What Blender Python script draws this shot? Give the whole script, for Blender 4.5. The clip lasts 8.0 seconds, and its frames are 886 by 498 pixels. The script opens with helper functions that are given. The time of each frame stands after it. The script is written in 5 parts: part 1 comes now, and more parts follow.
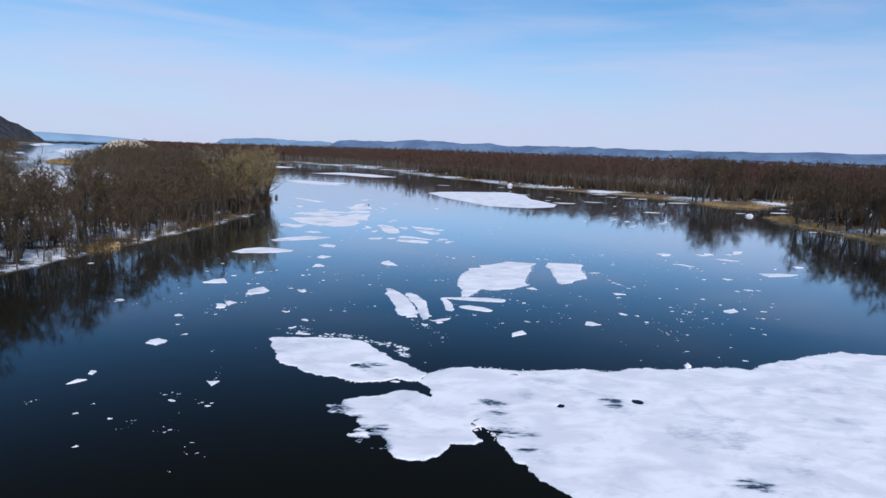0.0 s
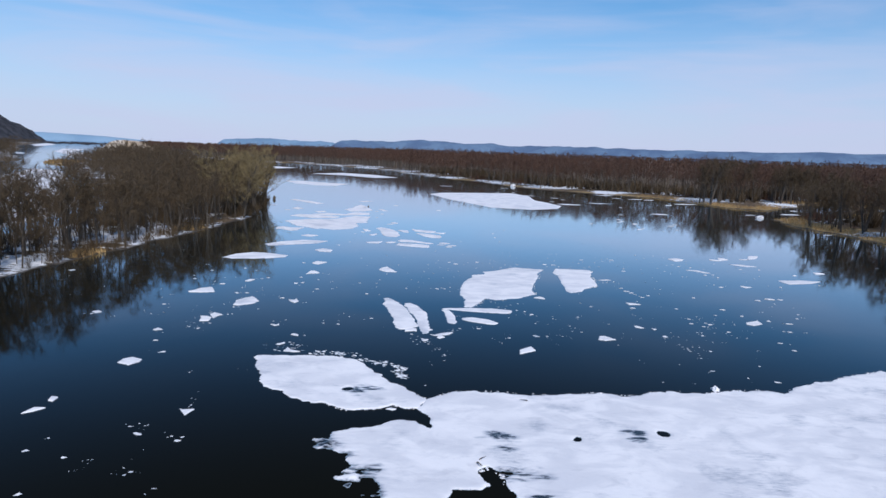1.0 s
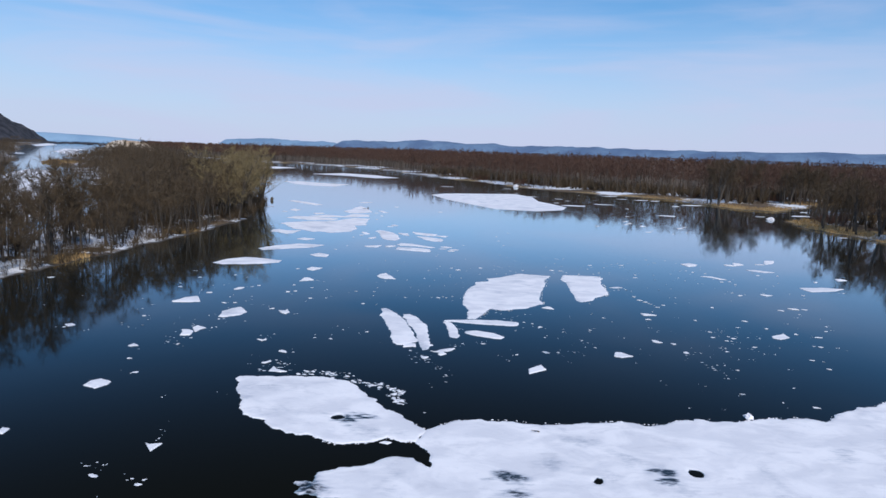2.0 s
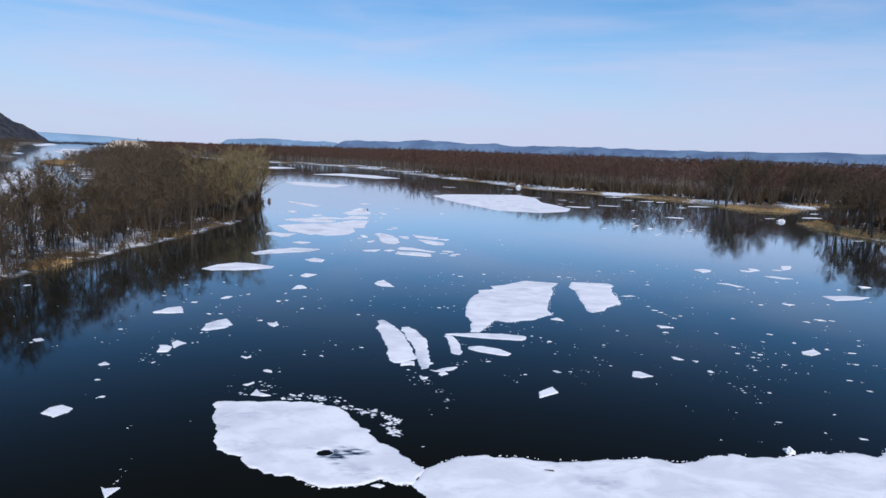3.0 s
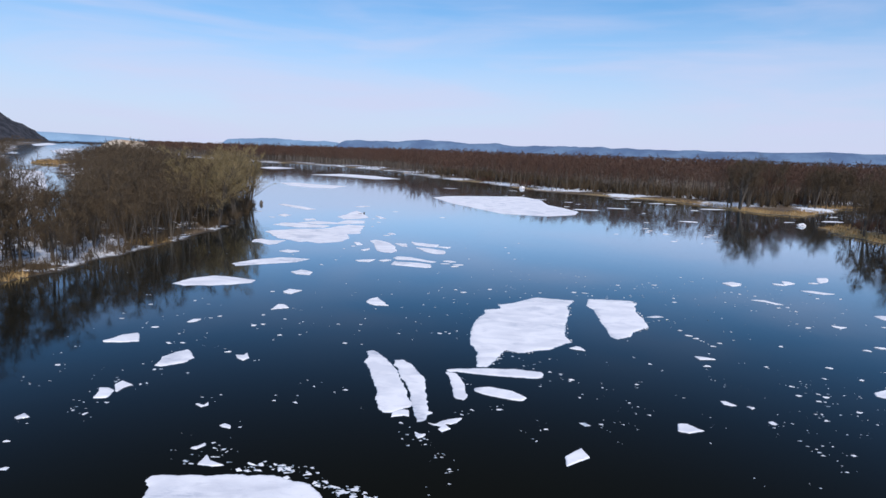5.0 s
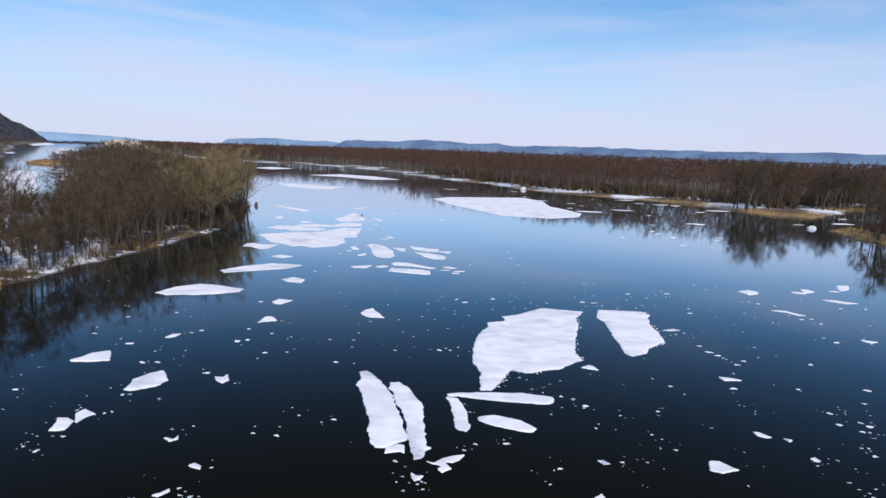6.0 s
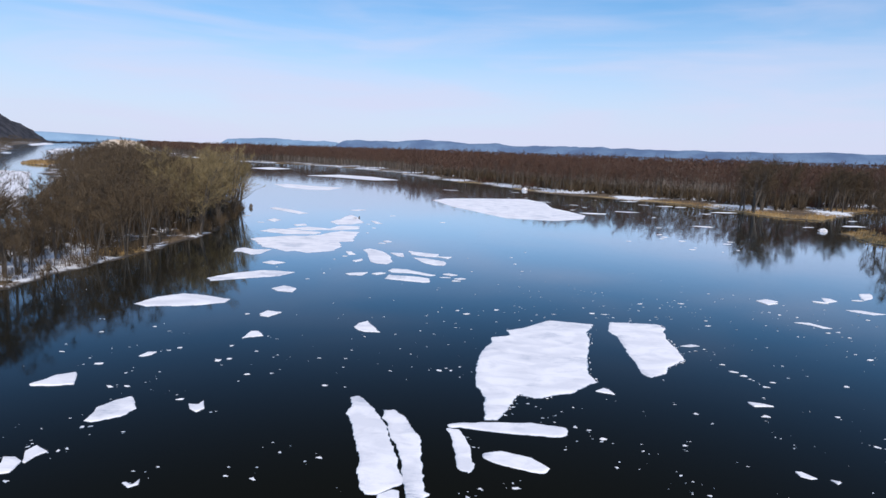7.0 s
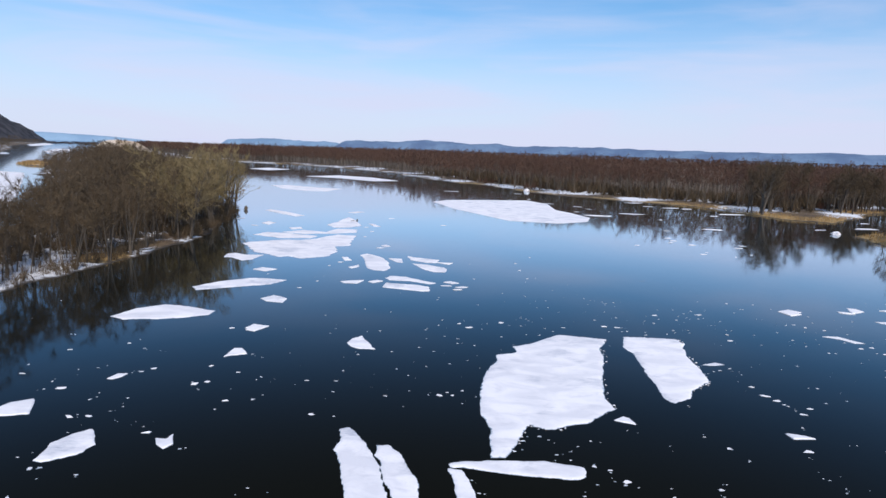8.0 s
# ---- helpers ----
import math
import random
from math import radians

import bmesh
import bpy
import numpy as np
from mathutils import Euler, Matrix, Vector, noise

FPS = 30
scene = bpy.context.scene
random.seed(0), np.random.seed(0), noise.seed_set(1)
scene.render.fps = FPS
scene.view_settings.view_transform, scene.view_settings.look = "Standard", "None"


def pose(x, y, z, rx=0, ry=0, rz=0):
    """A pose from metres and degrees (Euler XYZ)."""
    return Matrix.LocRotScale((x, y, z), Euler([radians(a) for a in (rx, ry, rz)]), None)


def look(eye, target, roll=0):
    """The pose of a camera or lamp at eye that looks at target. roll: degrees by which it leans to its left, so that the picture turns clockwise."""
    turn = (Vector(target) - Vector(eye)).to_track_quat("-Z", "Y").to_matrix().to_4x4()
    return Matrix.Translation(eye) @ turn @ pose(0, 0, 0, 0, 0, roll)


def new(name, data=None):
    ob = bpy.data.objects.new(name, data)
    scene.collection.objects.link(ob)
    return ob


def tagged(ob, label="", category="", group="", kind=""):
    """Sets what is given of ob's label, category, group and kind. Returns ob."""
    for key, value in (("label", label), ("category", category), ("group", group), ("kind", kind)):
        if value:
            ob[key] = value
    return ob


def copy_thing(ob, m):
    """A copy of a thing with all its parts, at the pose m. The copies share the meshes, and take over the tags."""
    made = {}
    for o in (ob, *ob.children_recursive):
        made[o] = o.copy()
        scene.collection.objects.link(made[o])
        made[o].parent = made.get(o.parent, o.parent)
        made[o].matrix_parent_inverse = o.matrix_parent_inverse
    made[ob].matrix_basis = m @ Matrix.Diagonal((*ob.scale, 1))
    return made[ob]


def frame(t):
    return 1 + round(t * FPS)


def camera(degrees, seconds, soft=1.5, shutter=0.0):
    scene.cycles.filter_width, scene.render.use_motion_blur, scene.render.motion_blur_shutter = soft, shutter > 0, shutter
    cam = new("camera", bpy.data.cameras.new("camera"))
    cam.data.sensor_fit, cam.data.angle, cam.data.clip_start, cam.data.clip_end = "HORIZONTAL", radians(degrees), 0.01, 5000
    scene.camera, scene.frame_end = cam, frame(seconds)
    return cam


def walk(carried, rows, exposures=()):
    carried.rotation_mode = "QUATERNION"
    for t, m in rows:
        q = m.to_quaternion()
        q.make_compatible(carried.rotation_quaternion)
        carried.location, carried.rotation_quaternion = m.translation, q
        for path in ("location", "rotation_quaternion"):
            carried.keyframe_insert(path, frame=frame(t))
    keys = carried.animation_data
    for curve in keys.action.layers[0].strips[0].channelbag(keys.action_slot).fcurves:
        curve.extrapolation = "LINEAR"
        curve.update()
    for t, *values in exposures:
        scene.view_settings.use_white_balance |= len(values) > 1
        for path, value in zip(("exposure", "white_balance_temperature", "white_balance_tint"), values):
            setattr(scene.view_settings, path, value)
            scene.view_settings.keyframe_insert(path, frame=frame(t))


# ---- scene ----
# ---------------------------------------------------------------- camera
cam = camera(69.2, 8.0, soft=1.5)
PATH = [
    (0.0, (-0.46, 0.19, 19.51), (-1.25, 99.01, 4.27), 1.92),
    (0.5, (-0.48, 3.11, 19.53), (-1.42, 101.93, 4.28), 1.91),
    (1.0, (-0.50, 6.00, 19.52), (-1.60, 104.83, 4.28), 1.90),
    (1.5, (-0.53, 8.88, 19.50), (-1.78, 107.70, 4.26), 1.89),
    (2.0, (-0.56, 11.73, 19.48), (-1.95, 110.56, 4.24), 1.89),
    (2.5, (-0.60, 14.57, 19.46), (-2.12, 113.39, 4.22), 1.89),
    (3.0, (-0.64, 17.38, 19.44), (-2.27, 116.20, 4.21), 1.89),
    (3.5, (-0.69, 20.19, 19.44), (-2.40, 119.01, 4.20), 1.90),
    (4.0, (-0.75, 22.98, 19.44), (-2.51, 121.80, 4.20), 1.91),
    (4.5, (-0.81, 25.77, 19.46), (-2.61, 124.58, 4.21), 1.91),
    (5.0, (-0.88, 28.55, 19.50), (-2.68, 127.36, 4.23), 1.92),
    (5.5, (-0.95, 31.34, 19.54), (-2.75, 130.15, 4.27), 1.93),
    (6.0, (-1.03, 34.14, 19.58), (-2.81, 132.95, 4.31), 1.94),
    (6.5, (-1.10, 36.95, 19.63), (-2.88, 135.76, 4.35), 1.94),
    (7.0, (-1.18, 39.79, 19.67), (-2.95, 138.60, 4.40), 1.95),
    (7.5, (-1.26, 42.66, 19.69), (-3.05, 141.48, 4.44), 1.95),
    (8.0, (-1.33, 45.57, 19.69), (-3.19, 144.39, 4.47), 1.95),
]
walk(cam, [(t, look(eye, target, roll)) for t, eye, target, roll in PATH], exposures=[(0.0, -0.12, 6500, 10), (1.5, -0.16, 6500, 10), (3.0, -0.12, 6540, 10.5), (4.5, -0.04, 6620, 11.5), (6.5, 0.06, 6940, 12), (8.0, 0.09, 6940, 12)])

# ---------------------------------------------------------------- daylight
SUN_AZIMUTH, SUN_HEIGHT = 160.0, 49.0          # degrees clockwise from +y, degrees above the horizon
az, el = radians(SUN_AZIMUTH), radians(SUN_HEIGHT)
sun_way = Vector((math.sin(az) * math.cos(el), math.cos(az) * math.cos(el), math.sin(el)))
sun_data = bpy.data.lights.new("sun", "SUN")
sun_data.energy, sun_data.angle, sun_data.color = 3.0, radians(0.6), (1.0, 0.95, 0.89)
sun = new("sun", sun_data)
sun.matrix_world = look(sun_way * 100, (0, 0, 0))


def sky_world():
    """Spring sky: clear blue air above a pale haze, with thin streaks of high cloud drawn across it."""
    w = bpy.data.worlds.new("sky")
    w.use_nodes = True
    nt = w.node_tree
    nt.nodes.clear()

    def span(value, a, b, lo, hi):
        n = nt.nodes.new("ShaderNodeMapRange")
        n.interpolation_type = "SMOOTHSTEP"
        for i, v in enumerate((a, b, lo, hi)):
            n.inputs[i + 1].default_value = v
        nt.links.new(value, n.inputs[0])
        return n.outputs[0]

    def math_(op, a, b, clamp=False):
        n = nt.nodes.new("ShaderNodeMath")
        n.operation, n.use_clamp = op, clamp
        for i, v in enumerate((a, b)):
            if isinstance(v, bpy.types.NodeSocket):
                nt.links.new(v, n.inputs[i])
            else:
                n.inputs[i].default_value = v
        return n.outputs[0]

    def mix(k, a, b, blend="MIX"):
        n = nt.nodes.new("ShaderNodeMix")
        n.data_type, n.blend_type = "RGBA", blend
        for i, v in ((0, k), (6, a), (7, b)):
            if isinstance(v, bpy.types.NodeSocket):
                nt.links.new(v, n.inputs[i])
            else:
                n.inputs[i].default_value = v
        return n.outputs[2]

    def streaks(scale, stretch, tilt, shift, detail, warp):
        mp = nt.nodes.new("ShaderNodeMapping")
        mp.inputs["Scale"].default_value = stretch
        mp.inputs["Rotation"].default_value = (0.0, radians(tilt), 0.0)
        mp.inputs["Location"].default_value = shift
        nt.links.new(tc.outputs["Generated"], mp.inputs[0])
        nz = nt.nodes.new("ShaderNodeTexNoise")
        nz.inputs["Scale"].default_value, nz.inputs["Detail"].default_value = scale, detail
        nz.inputs["Roughness"].default_value, nz.inputs["Distortion"].default_value = 0.5, warp
        nt.links.new(mp.outputs[0], nz.inputs[0])
        return nz.outputs[0]

    tc = nt.nodes.new("ShaderNodeTexCoord")
    sep = nt.nodes.new("ShaderNodeSeparateXYZ")
    nt.links.new(tc.outputs["Generated"], sep.inputs[0])
    up = sep.outputs[2]
    sky = nt.nodes.new("ShaderNodeTexSky")
    sky.sky_type, sky.sun_disc = "NISHITA", False
    sky.sun_elevation, sky.sun_rotation = el, az
    sky.air_density, sky.dust_density, sky.ozone_density = 1.0, 0.3, 3.0
    air = mix(1.0, sky.outputs[0], AIR_TINT, "MULTIPLY")
    haze = span(up, 0.0, 0.25, *HAZE)
    broad = span(streaks(1.3, (2.0, 2.0, 12.0), -4.0, (1.7, 0.4, 0.55), 5.0, 0.5), 0.36, 0.70, 0.0, 0.62)
    fine = span(streaks(3.1, (1.6, 1.6, 16.0), -3.0, (0.3, 2.4, 1.1), 6.0, 0.8), 0.42, 0.76, 0.0, 0.16)
    cloud = math_("MULTIPLY", math_("ADD", broad, fine, True), span(up, 0.06, 0.38, 1.0, 0.03))
    clear = math_("SUBTRACT", 1.0, haze)
    veil = math_("ADD", haze, math_("MULTIPLY", clear, cloud), True)
    bg = nt.nodes.new("ShaderNodeBackground")
    bg.inputs[1].default_value = SKY_STRENGTH
    nt.links.new(mix(veil, air, CLOUD), bg.inputs[0])
    nt.links.new(bg.outputs[0], nt.nodes.new("ShaderNodeOutputWorld").inputs[0])
    scene.world = w


SKY_STRENGTH = 0.1
AIR_TINT = (0.64, 1.16, 1.48, 1)
HAZE = (0.86, 0.0)
CLOUD = (6.25, 6.8, 9.3, 1)
sky_world()

# ---------------------------------------------------------------- materials


class Nodes:
    """A small node-tree writer for one material."""

    def __init__(self, name):
        self.mat = bpy.data.materials.new(name)
        self.mat.use_nodes = True
        self.tree = self.mat.node_tree
        self.tree.nodes.clear()
        self.bsdf = self.tree.nodes.new("ShaderNodeBsdfPrincipled")
        self.out = self.tree.nodes.new("ShaderNodeOutputMaterial")
        self.tree.links.new(self.bsdf.outputs[0], self.out.inputs[0])
        self.co = self.tree.nodes.new("ShaderNodeTexCoord").outputs["Object"]

    def world_space(self):
        self.co = self.tree.nodes.new("ShaderNodeNewGeometry").outputs["Position"]

    def put(self, socket, value):
        if isinstance(value, bpy.types.NodeSocket):
            self.tree.links.new(value, socket)
        else:
            socket.default_value = value

    def noise(self, scale, detail=4.0, rough=0.55, stretch=None, warp=0.0):
        n = self.tree.nodes.new("ShaderNodeTexNoise")
        n.inputs["Scale"].default_value, n.inputs["Detail"].default_value = scale, detail
        n.inputs["Roughness"].default_value, n.inputs["Distortion"].default_value = rough, warp
        co = self.co
        if stretch:
            m = self.tree.nodes.new("ShaderNodeMapping")
            m.inputs["Scale"].default_value = stretch
            self.tree.links.new(co, m.inputs[0])
            co = m.outputs[0]
        self.tree.links.new(co, n.inputs[0])
        return n.outputs[0]

    def span(self, value, a, b, lo=0.0, hi=1.0):
        n = self.tree.nodes.new("ShaderNodeMapRange")
        n.interpolation_type = "SMOOTHSTEP"
        for i, v in enumerate((value, a, b, lo, hi)):
            self.put(n.inputs[i], v)
        return n.outputs[0]

    def mix(self, k, a, b):
        n = self.tree.nodes.new("ShaderNodeMix")
        n.data_type = "RGBA"
        for i, v in ((0, k), (6, a), (7, b)):
            self.put(n.inputs[i], v)
        return n.outputs[2]

    def math(self, op, a, b, clamp=False):
        n = self.tree.nodes.new("ShaderNodeMath")
        n.operation, n.use_clamp = op, clamp
        self.put(n.inputs[0], a)
        self.put(n.inputs[1], b)
        return n.outputs[0]

    def attribute(self, name):
        n = self.tree.nodes.new("ShaderNodeAttribute")
        n.attribute_name = name
        return n.outputs["Fac"]

    def height(self):
        n = self.tree.nodes.new("ShaderNodeSeparateXYZ")
        self.tree.links.new(self.tree.nodes.new("ShaderNodeNewGeometry").outputs["Position"], n.inputs[0])
        return n.outputs[2]

    def island(self):
        return self.tree.nodes.new("ShaderNodeNewGeometry").outputs["Random Per Island"]

    def chance(self):
        return self.tree.nodes.new("ShaderNodeObjectInfo").outputs["Random"]

    def bump(self, height, strength, distance=1.0, after=None):
        n = self.tree.nodes.new("ShaderNodeBump")
        n.inputs["Strength"].default_value, n.inputs["Distance"].default_value = strength, distance
        self.put(n.inputs["Height"], height)
        if after:
            self.tree.links.new(after, n.inputs["Normal"])
        return n.outputs[0]

    def done(self, colour=None, rough=None, normal=None, **more):
        if colour is not None:
            self.put(self.bsdf.inputs["Base Color"], colour)
        if rough is not None:
            self.put(self.bsdf.inputs["Roughness"], rough)
        if normal is not None:
            self.put(self.bsdf.inputs["Normal"], normal)
        for key, value in more.items():
            self.put(self.bsdf.inputs[key.replace("_", " ")], value)
        return self.mat


def water_material():
    m = Nodes("river_water")
    m.world_space()
    silt = m.noise(0.02, 3.0)
    colour = m.mix(silt, (0.0060, 0.0062, 0.0045, 1), (0.0078, 0.0080, 0.0058, 1))
    swell = m.noise(0.35, 3.0, 0.5, (1.0, 0.6, 1.0))
    ripple = m.noise(2.2, 2.0, 0.5)
    calm = m.span(m.noise(0.012, 2.0, 0.5, (1.0, 0.35, 1.0)), 0.35, 0.65, 0.3, 1.0)
    n = m.bump(m.math("MULTIPLY", swell, calm), 0.25, 0.02)
    n = m.bump(ripple, 0.2, 0.004, n)
    # the sheen of still water through a polarising lens: strong towards the horizon, faint underfoot
    sheen = m.tree.nodes.new("ShaderNodeFresnel")
    sheen.inputs["IOR"].default_value = 1.33
    m.tree.links.new(n, sheen.inputs["Normal"])
    gloss = m.tree.nodes.new("ShaderNodeBsdfGlossy")
    gloss.inputs["Roughness"].default_value = 0.05
    gloss.inputs["Color"].default_value = (0.86, 0.94, 1.0, 1)
    m.tree.links.new(n, gloss.inputs["Normal"])
    both = m.tree.nodes.new("ShaderNodeMixShader")
    m.put(both.inputs[0], m.span(sheen.outputs[0], 0.04, 0.55, 0.0, 0.86))
    m.tree.links.new(m.bsdf.outputs[0], both.inputs[1])
    m.tree.links.new(gloss.outputs[0], both.inputs[2])
    m.tree.links.new(both.outputs[0], m.out.inputs[0])
    return m.done(colour, 1.0, n, Specular_IOR_Level=0.0)


def ice_material():
    """Old snow-covered river ice: white, greyer and wetter where it lies low in the water."""
    m = Nodes("snowy_ice")
    m.world_space()
    z = m.height()
    broad = m.noise(0.22, 4.0, 0.55, (1.0, 1.6, 1.0), 0.6)
    fine = m.noise(2.5, 5.0, 0.6)
    grain = m.noise(14.0, 3.0)
    snow = m.mix(m.span(broad, 0.36, 0.62), (0.775, 0.75, 0.77, 1), (0.945, 0.903, 0.90, 1))
    snow = m.mix(m.span(fine, 0.55, 0.78, 0.0, 0.3), snow, (0.63, 0.64, 0.69, 1))
    blotch = m.noise(0.5, 5.0, 0.62, (0.8, 1.5, 1.0), 0.8)
    snow = m.mix(m.span(blotch, 0.50, 0.74, 0.0, 0.5), snow, (0.60, 0.585, 0.62, 1))
    drawn = m.noise(2.4, 6.0, 0.72, (0.55, 1.9, 1.0), 0.4)
    soaked = m.math("MULTIPLY", m.attribute("wet"), m.math("ADD", 1.0, m.math("MULTIPLY", m.math("SUBTRACT", drawn, 0.5), 3.6)))
    snow = m.mix(m.span(soaked, 0.05, 0.5, 0.0, 0.66), snow, (0.36, 0.39, 0.46, 1))
    snow = m.mix(m.span(soaked, 0.32, 0.85, 0.0, 0.98), snow, (0.012, 0.017, 0.020, 1))
    wet = m.math("ADD", z, m.math("MULTIPLY", m.math("SUBTRACT", fine, 0.5), 0.09))
    dry = m.span(wet, 0.0, 0.03)
    slush = m.mix(m.span(wet, -0.02, 0.015), (0.035, 0.05, 0.055, 1), (0.33, 0.40, 0.46, 1))
    colour = m.mix(dry, slush, snow)
    rough = m.math("MULTIPLY", m.span(dry, 0.0, 1.0, 0.18, 0.75), m.span(soaked, 0.2, 0.6, 1.0, 0.2))
    n = m.bump(broad, 0.22, 0.06)
    n = m.bump(fine, 0.5, 0.05, n)
    n = m.bump(grain, 0.3, 0.008, n)
    return m.done(colour, rough, n)


def ground_material():
    """Flood-plain soil with leaf litter, dead grass along the shore and snow left between the trees."""
    m = Nodes("flood_plain_ground")
    m.world_space()
    a, b, c = m.noise(0.12, 4.0), m.noise(0.9, 5.0, 0.65), m.noise(6.0, 4.0, 0.6)
    litter = m.mix(m.span(b, 0.35, 0.7), (0.055, 0.036, 0.022, 1), (0.15, 0.10, 0.06, 1))
    litter = m.mix(m.span(a, 0.4, 0.65, 0.0, 0.6), litter, (0.19, 0.125, 0.06, 1))
    grass = m.mix(m.span(b, 0.3, 0.7), (0.26, 0.15, 0.05, 1), (0.46, 0.33, 0.15, 1))
    grass = m.mix(m.span(c, 0.45, 0.7, 0.0, 0.6), grass, (0.18, 0.11, 0.045, 1))
    ragged = m.math("ADD", m.math("MULTIPLY", m.math("SUBTRACT", b, 0.5), 1.5), m.math("MULTIPLY", m.math("SUBTRACT", c, 0.5), 0.8))
    colour = m.mix(m.span(m.math("ADD", m.attribute("grass"), ragged), 0.42, 0.58), litter, grass)
    white = m.mix(a, (0.70, 0.73, 0.80, 1), (0.86, 0.86, 0.88, 1))
    colour = m.mix(m.span(m.math("ADD", m.attribute("snow"), ragged), 0.45, 0.55), colour, white)
    mud = m.span(m.math("ADD", m.height(), m.math("MULTIPLY", ragged, 0.22)), 0.04, 0.26)
    colour = m.mix(mud, (0.045, 0.034, 0.024, 1), colour)
    n = m.bump(b, 0.7, 0.25)
    n = m.bump(c, 0.6, 0.05, n)
    return m.done(colour, 0.9, n)


def bark_material(name, dark, pale):
    m = Nodes(name)
    grain = m.noise(1.6, 4.0, 0.6, (6.0, 6.0, 1.0))
    colour = m.mix(m.span(grain, 0.35, 0.68), dark, pale)
    colour = m.mix(m.span(m.chance(), 0.55, 0.95, 0.0, 0.6), colour, (0.15, 0.12, 0.092, 1))
    return m.done(colour, 0.9, m.bump(grain, 0.5, 0.03))


def twig_material(name, one, two, three):
    """Bare twigs; each one and each tree a little different."""
    m = Nodes(name)
    colour = m.mix(m.island(), one, two)
    broad = m.noise(0.05, 3.0)
    colour = m.mix(m.span(m.math("ADD", m.math("MULTIPLY", m.chance(), 0.5), m.math("MULTIPLY", broad, 0.6)), 0.3, 0.8, 0.0, 0.75), colour, three)
    clumps = m.noise(0.16, 3.0, 0.5)
    colour = m.mix(m.span(clumps, 0.42, 0.68, 0.0, 0.4), colour, tuple(0.45 * c for c in one[:3]) + (1,))
    return m.done(colour, 0.85)


def hill_material(name, one, two, scale, relief=6.0):
    m = Nodes(name)
    m.world_space()
    woods, tufts = m.noise(scale, 6.0, 0.6), m.noise(scale * 9.0, 4.0, 0.7)
    colour = m.mix(m.span(woods, 0.38, 0.62), one, two)
    colour = m.mix(m.span(tufts, 0.4, 0.75, 0.0, 0.5), colour, one)
    return m.done(colour, 1.0, m.bump(tufts, 0.8, relief))


WATER = water_material()
ICE = ice_material()
GROUND = ground_material()
BARK = bark_material("grey_brown_bark", (0.028, 0.021, 0.016, 1), (0.150, 0.115, 0.086, 1))
PALE_BARK = bark_material("pale_grey_bark", (0.04, 0.030, 0.022, 1), (0.22, 0.175, 0.13, 1))
TWIG_BROWN = twig_material("brown_twigs", (0.064, 0.041, 0.021, 1), (0.146, 0.095, 0.048, 1), (0.098, 0.063, 0.032, 1))
TWIG_OLIVE = twig_material("olive_twigs", (0.18, 0.125, 0.050, 1), (0.34, 0.25, 0.115, 1), (0.26, 0.185, 0.085, 1))
TWIG_RED = twig_material("reddish_twigs", (0.100, 0.046, 0.029, 1), (0.135, 0.063, 0.039, 1), (0.122, 0.061, 0.037, 1))
GRASS = twig_material("dead_grass", (0.34, 0.19, 0.065, 1), (0.62, 0.41, 0.18, 1), (0.50, 0.31, 0.12, 1))
BLUFF = hill_material("wooded_bluff", (0.020, 0.020, 0.026, 1), (0.085, 0.080, 0.090, 1), 0.03)
# aerial haze painted into the base colours of the far hills, three strengths
FAR_HILL = hill_material("haze_tinted_hills", (0.098, 0.155, 0.258, 1), (0.155, 0.238, 0.350, 1), 0.005)
HAZE_HILL = hill_material("palest_haze_tinted_hills", (0.21, 0.33, 0.46, 1), (0.26, 0.39, 0.52, 1), 0.004)
PALE_HILL = hill_material("pale_haze_tinted_hills", (0.16, 0.26, 0.38, 1), (0.22, 0.34, 0.47, 1), 0.005)
SAND = hill_material("pale_sand", (0.42, 0.29, 0.18, 1), (0.70, 0.58, 0.46, 1), 0.06, 0.4)

# ---------------------------------------------------------------- shaping helpers


def part(name, verts, faces, material, parent=None, label="", smooth=False):
    """One mesh object, under a thing where one is given."""
    me = bpy.data.meshes.new(name)
    verts, faces = np.asarray(verts, dtype=np.float32), np.asarray(faces, dtype=np.int32)
    k = faces.shape[1]
    me.vertices.add(len(verts))
    me.vertices.foreach_set("co", verts.ravel())
    me.loops.add(faces.size)
    me.loops.foreach_set("vertex_index", faces.ravel())
    me.polygons.add(len(faces))
    me.polygons.foreach_set("loop_start", np.arange(0, faces.size, k, dtype=np.int32))
    me.polygons.foreach_set("use_smooth", np.full(len(faces), smooth))
    me.update(calc_edges=True)
    me.materials.append(material)
    ob = new(name, me)
    if parent:
        ob.parent = parent
    if label:
        tagged(ob, label)
    return ob


def lattice(ix, iy, seed):
    h = (ix.astype(np.int64) * 374761393 + iy.astype(np.int64) * 668265263 + seed * 1442695041) & 0xFFFFFFFF
    h = ((h ^ (h >> 13)) * 1274126177) & 0xFFFFFFFF
    return ((h ^ (h >> 16)) & 0xFFFF) / 65535.0


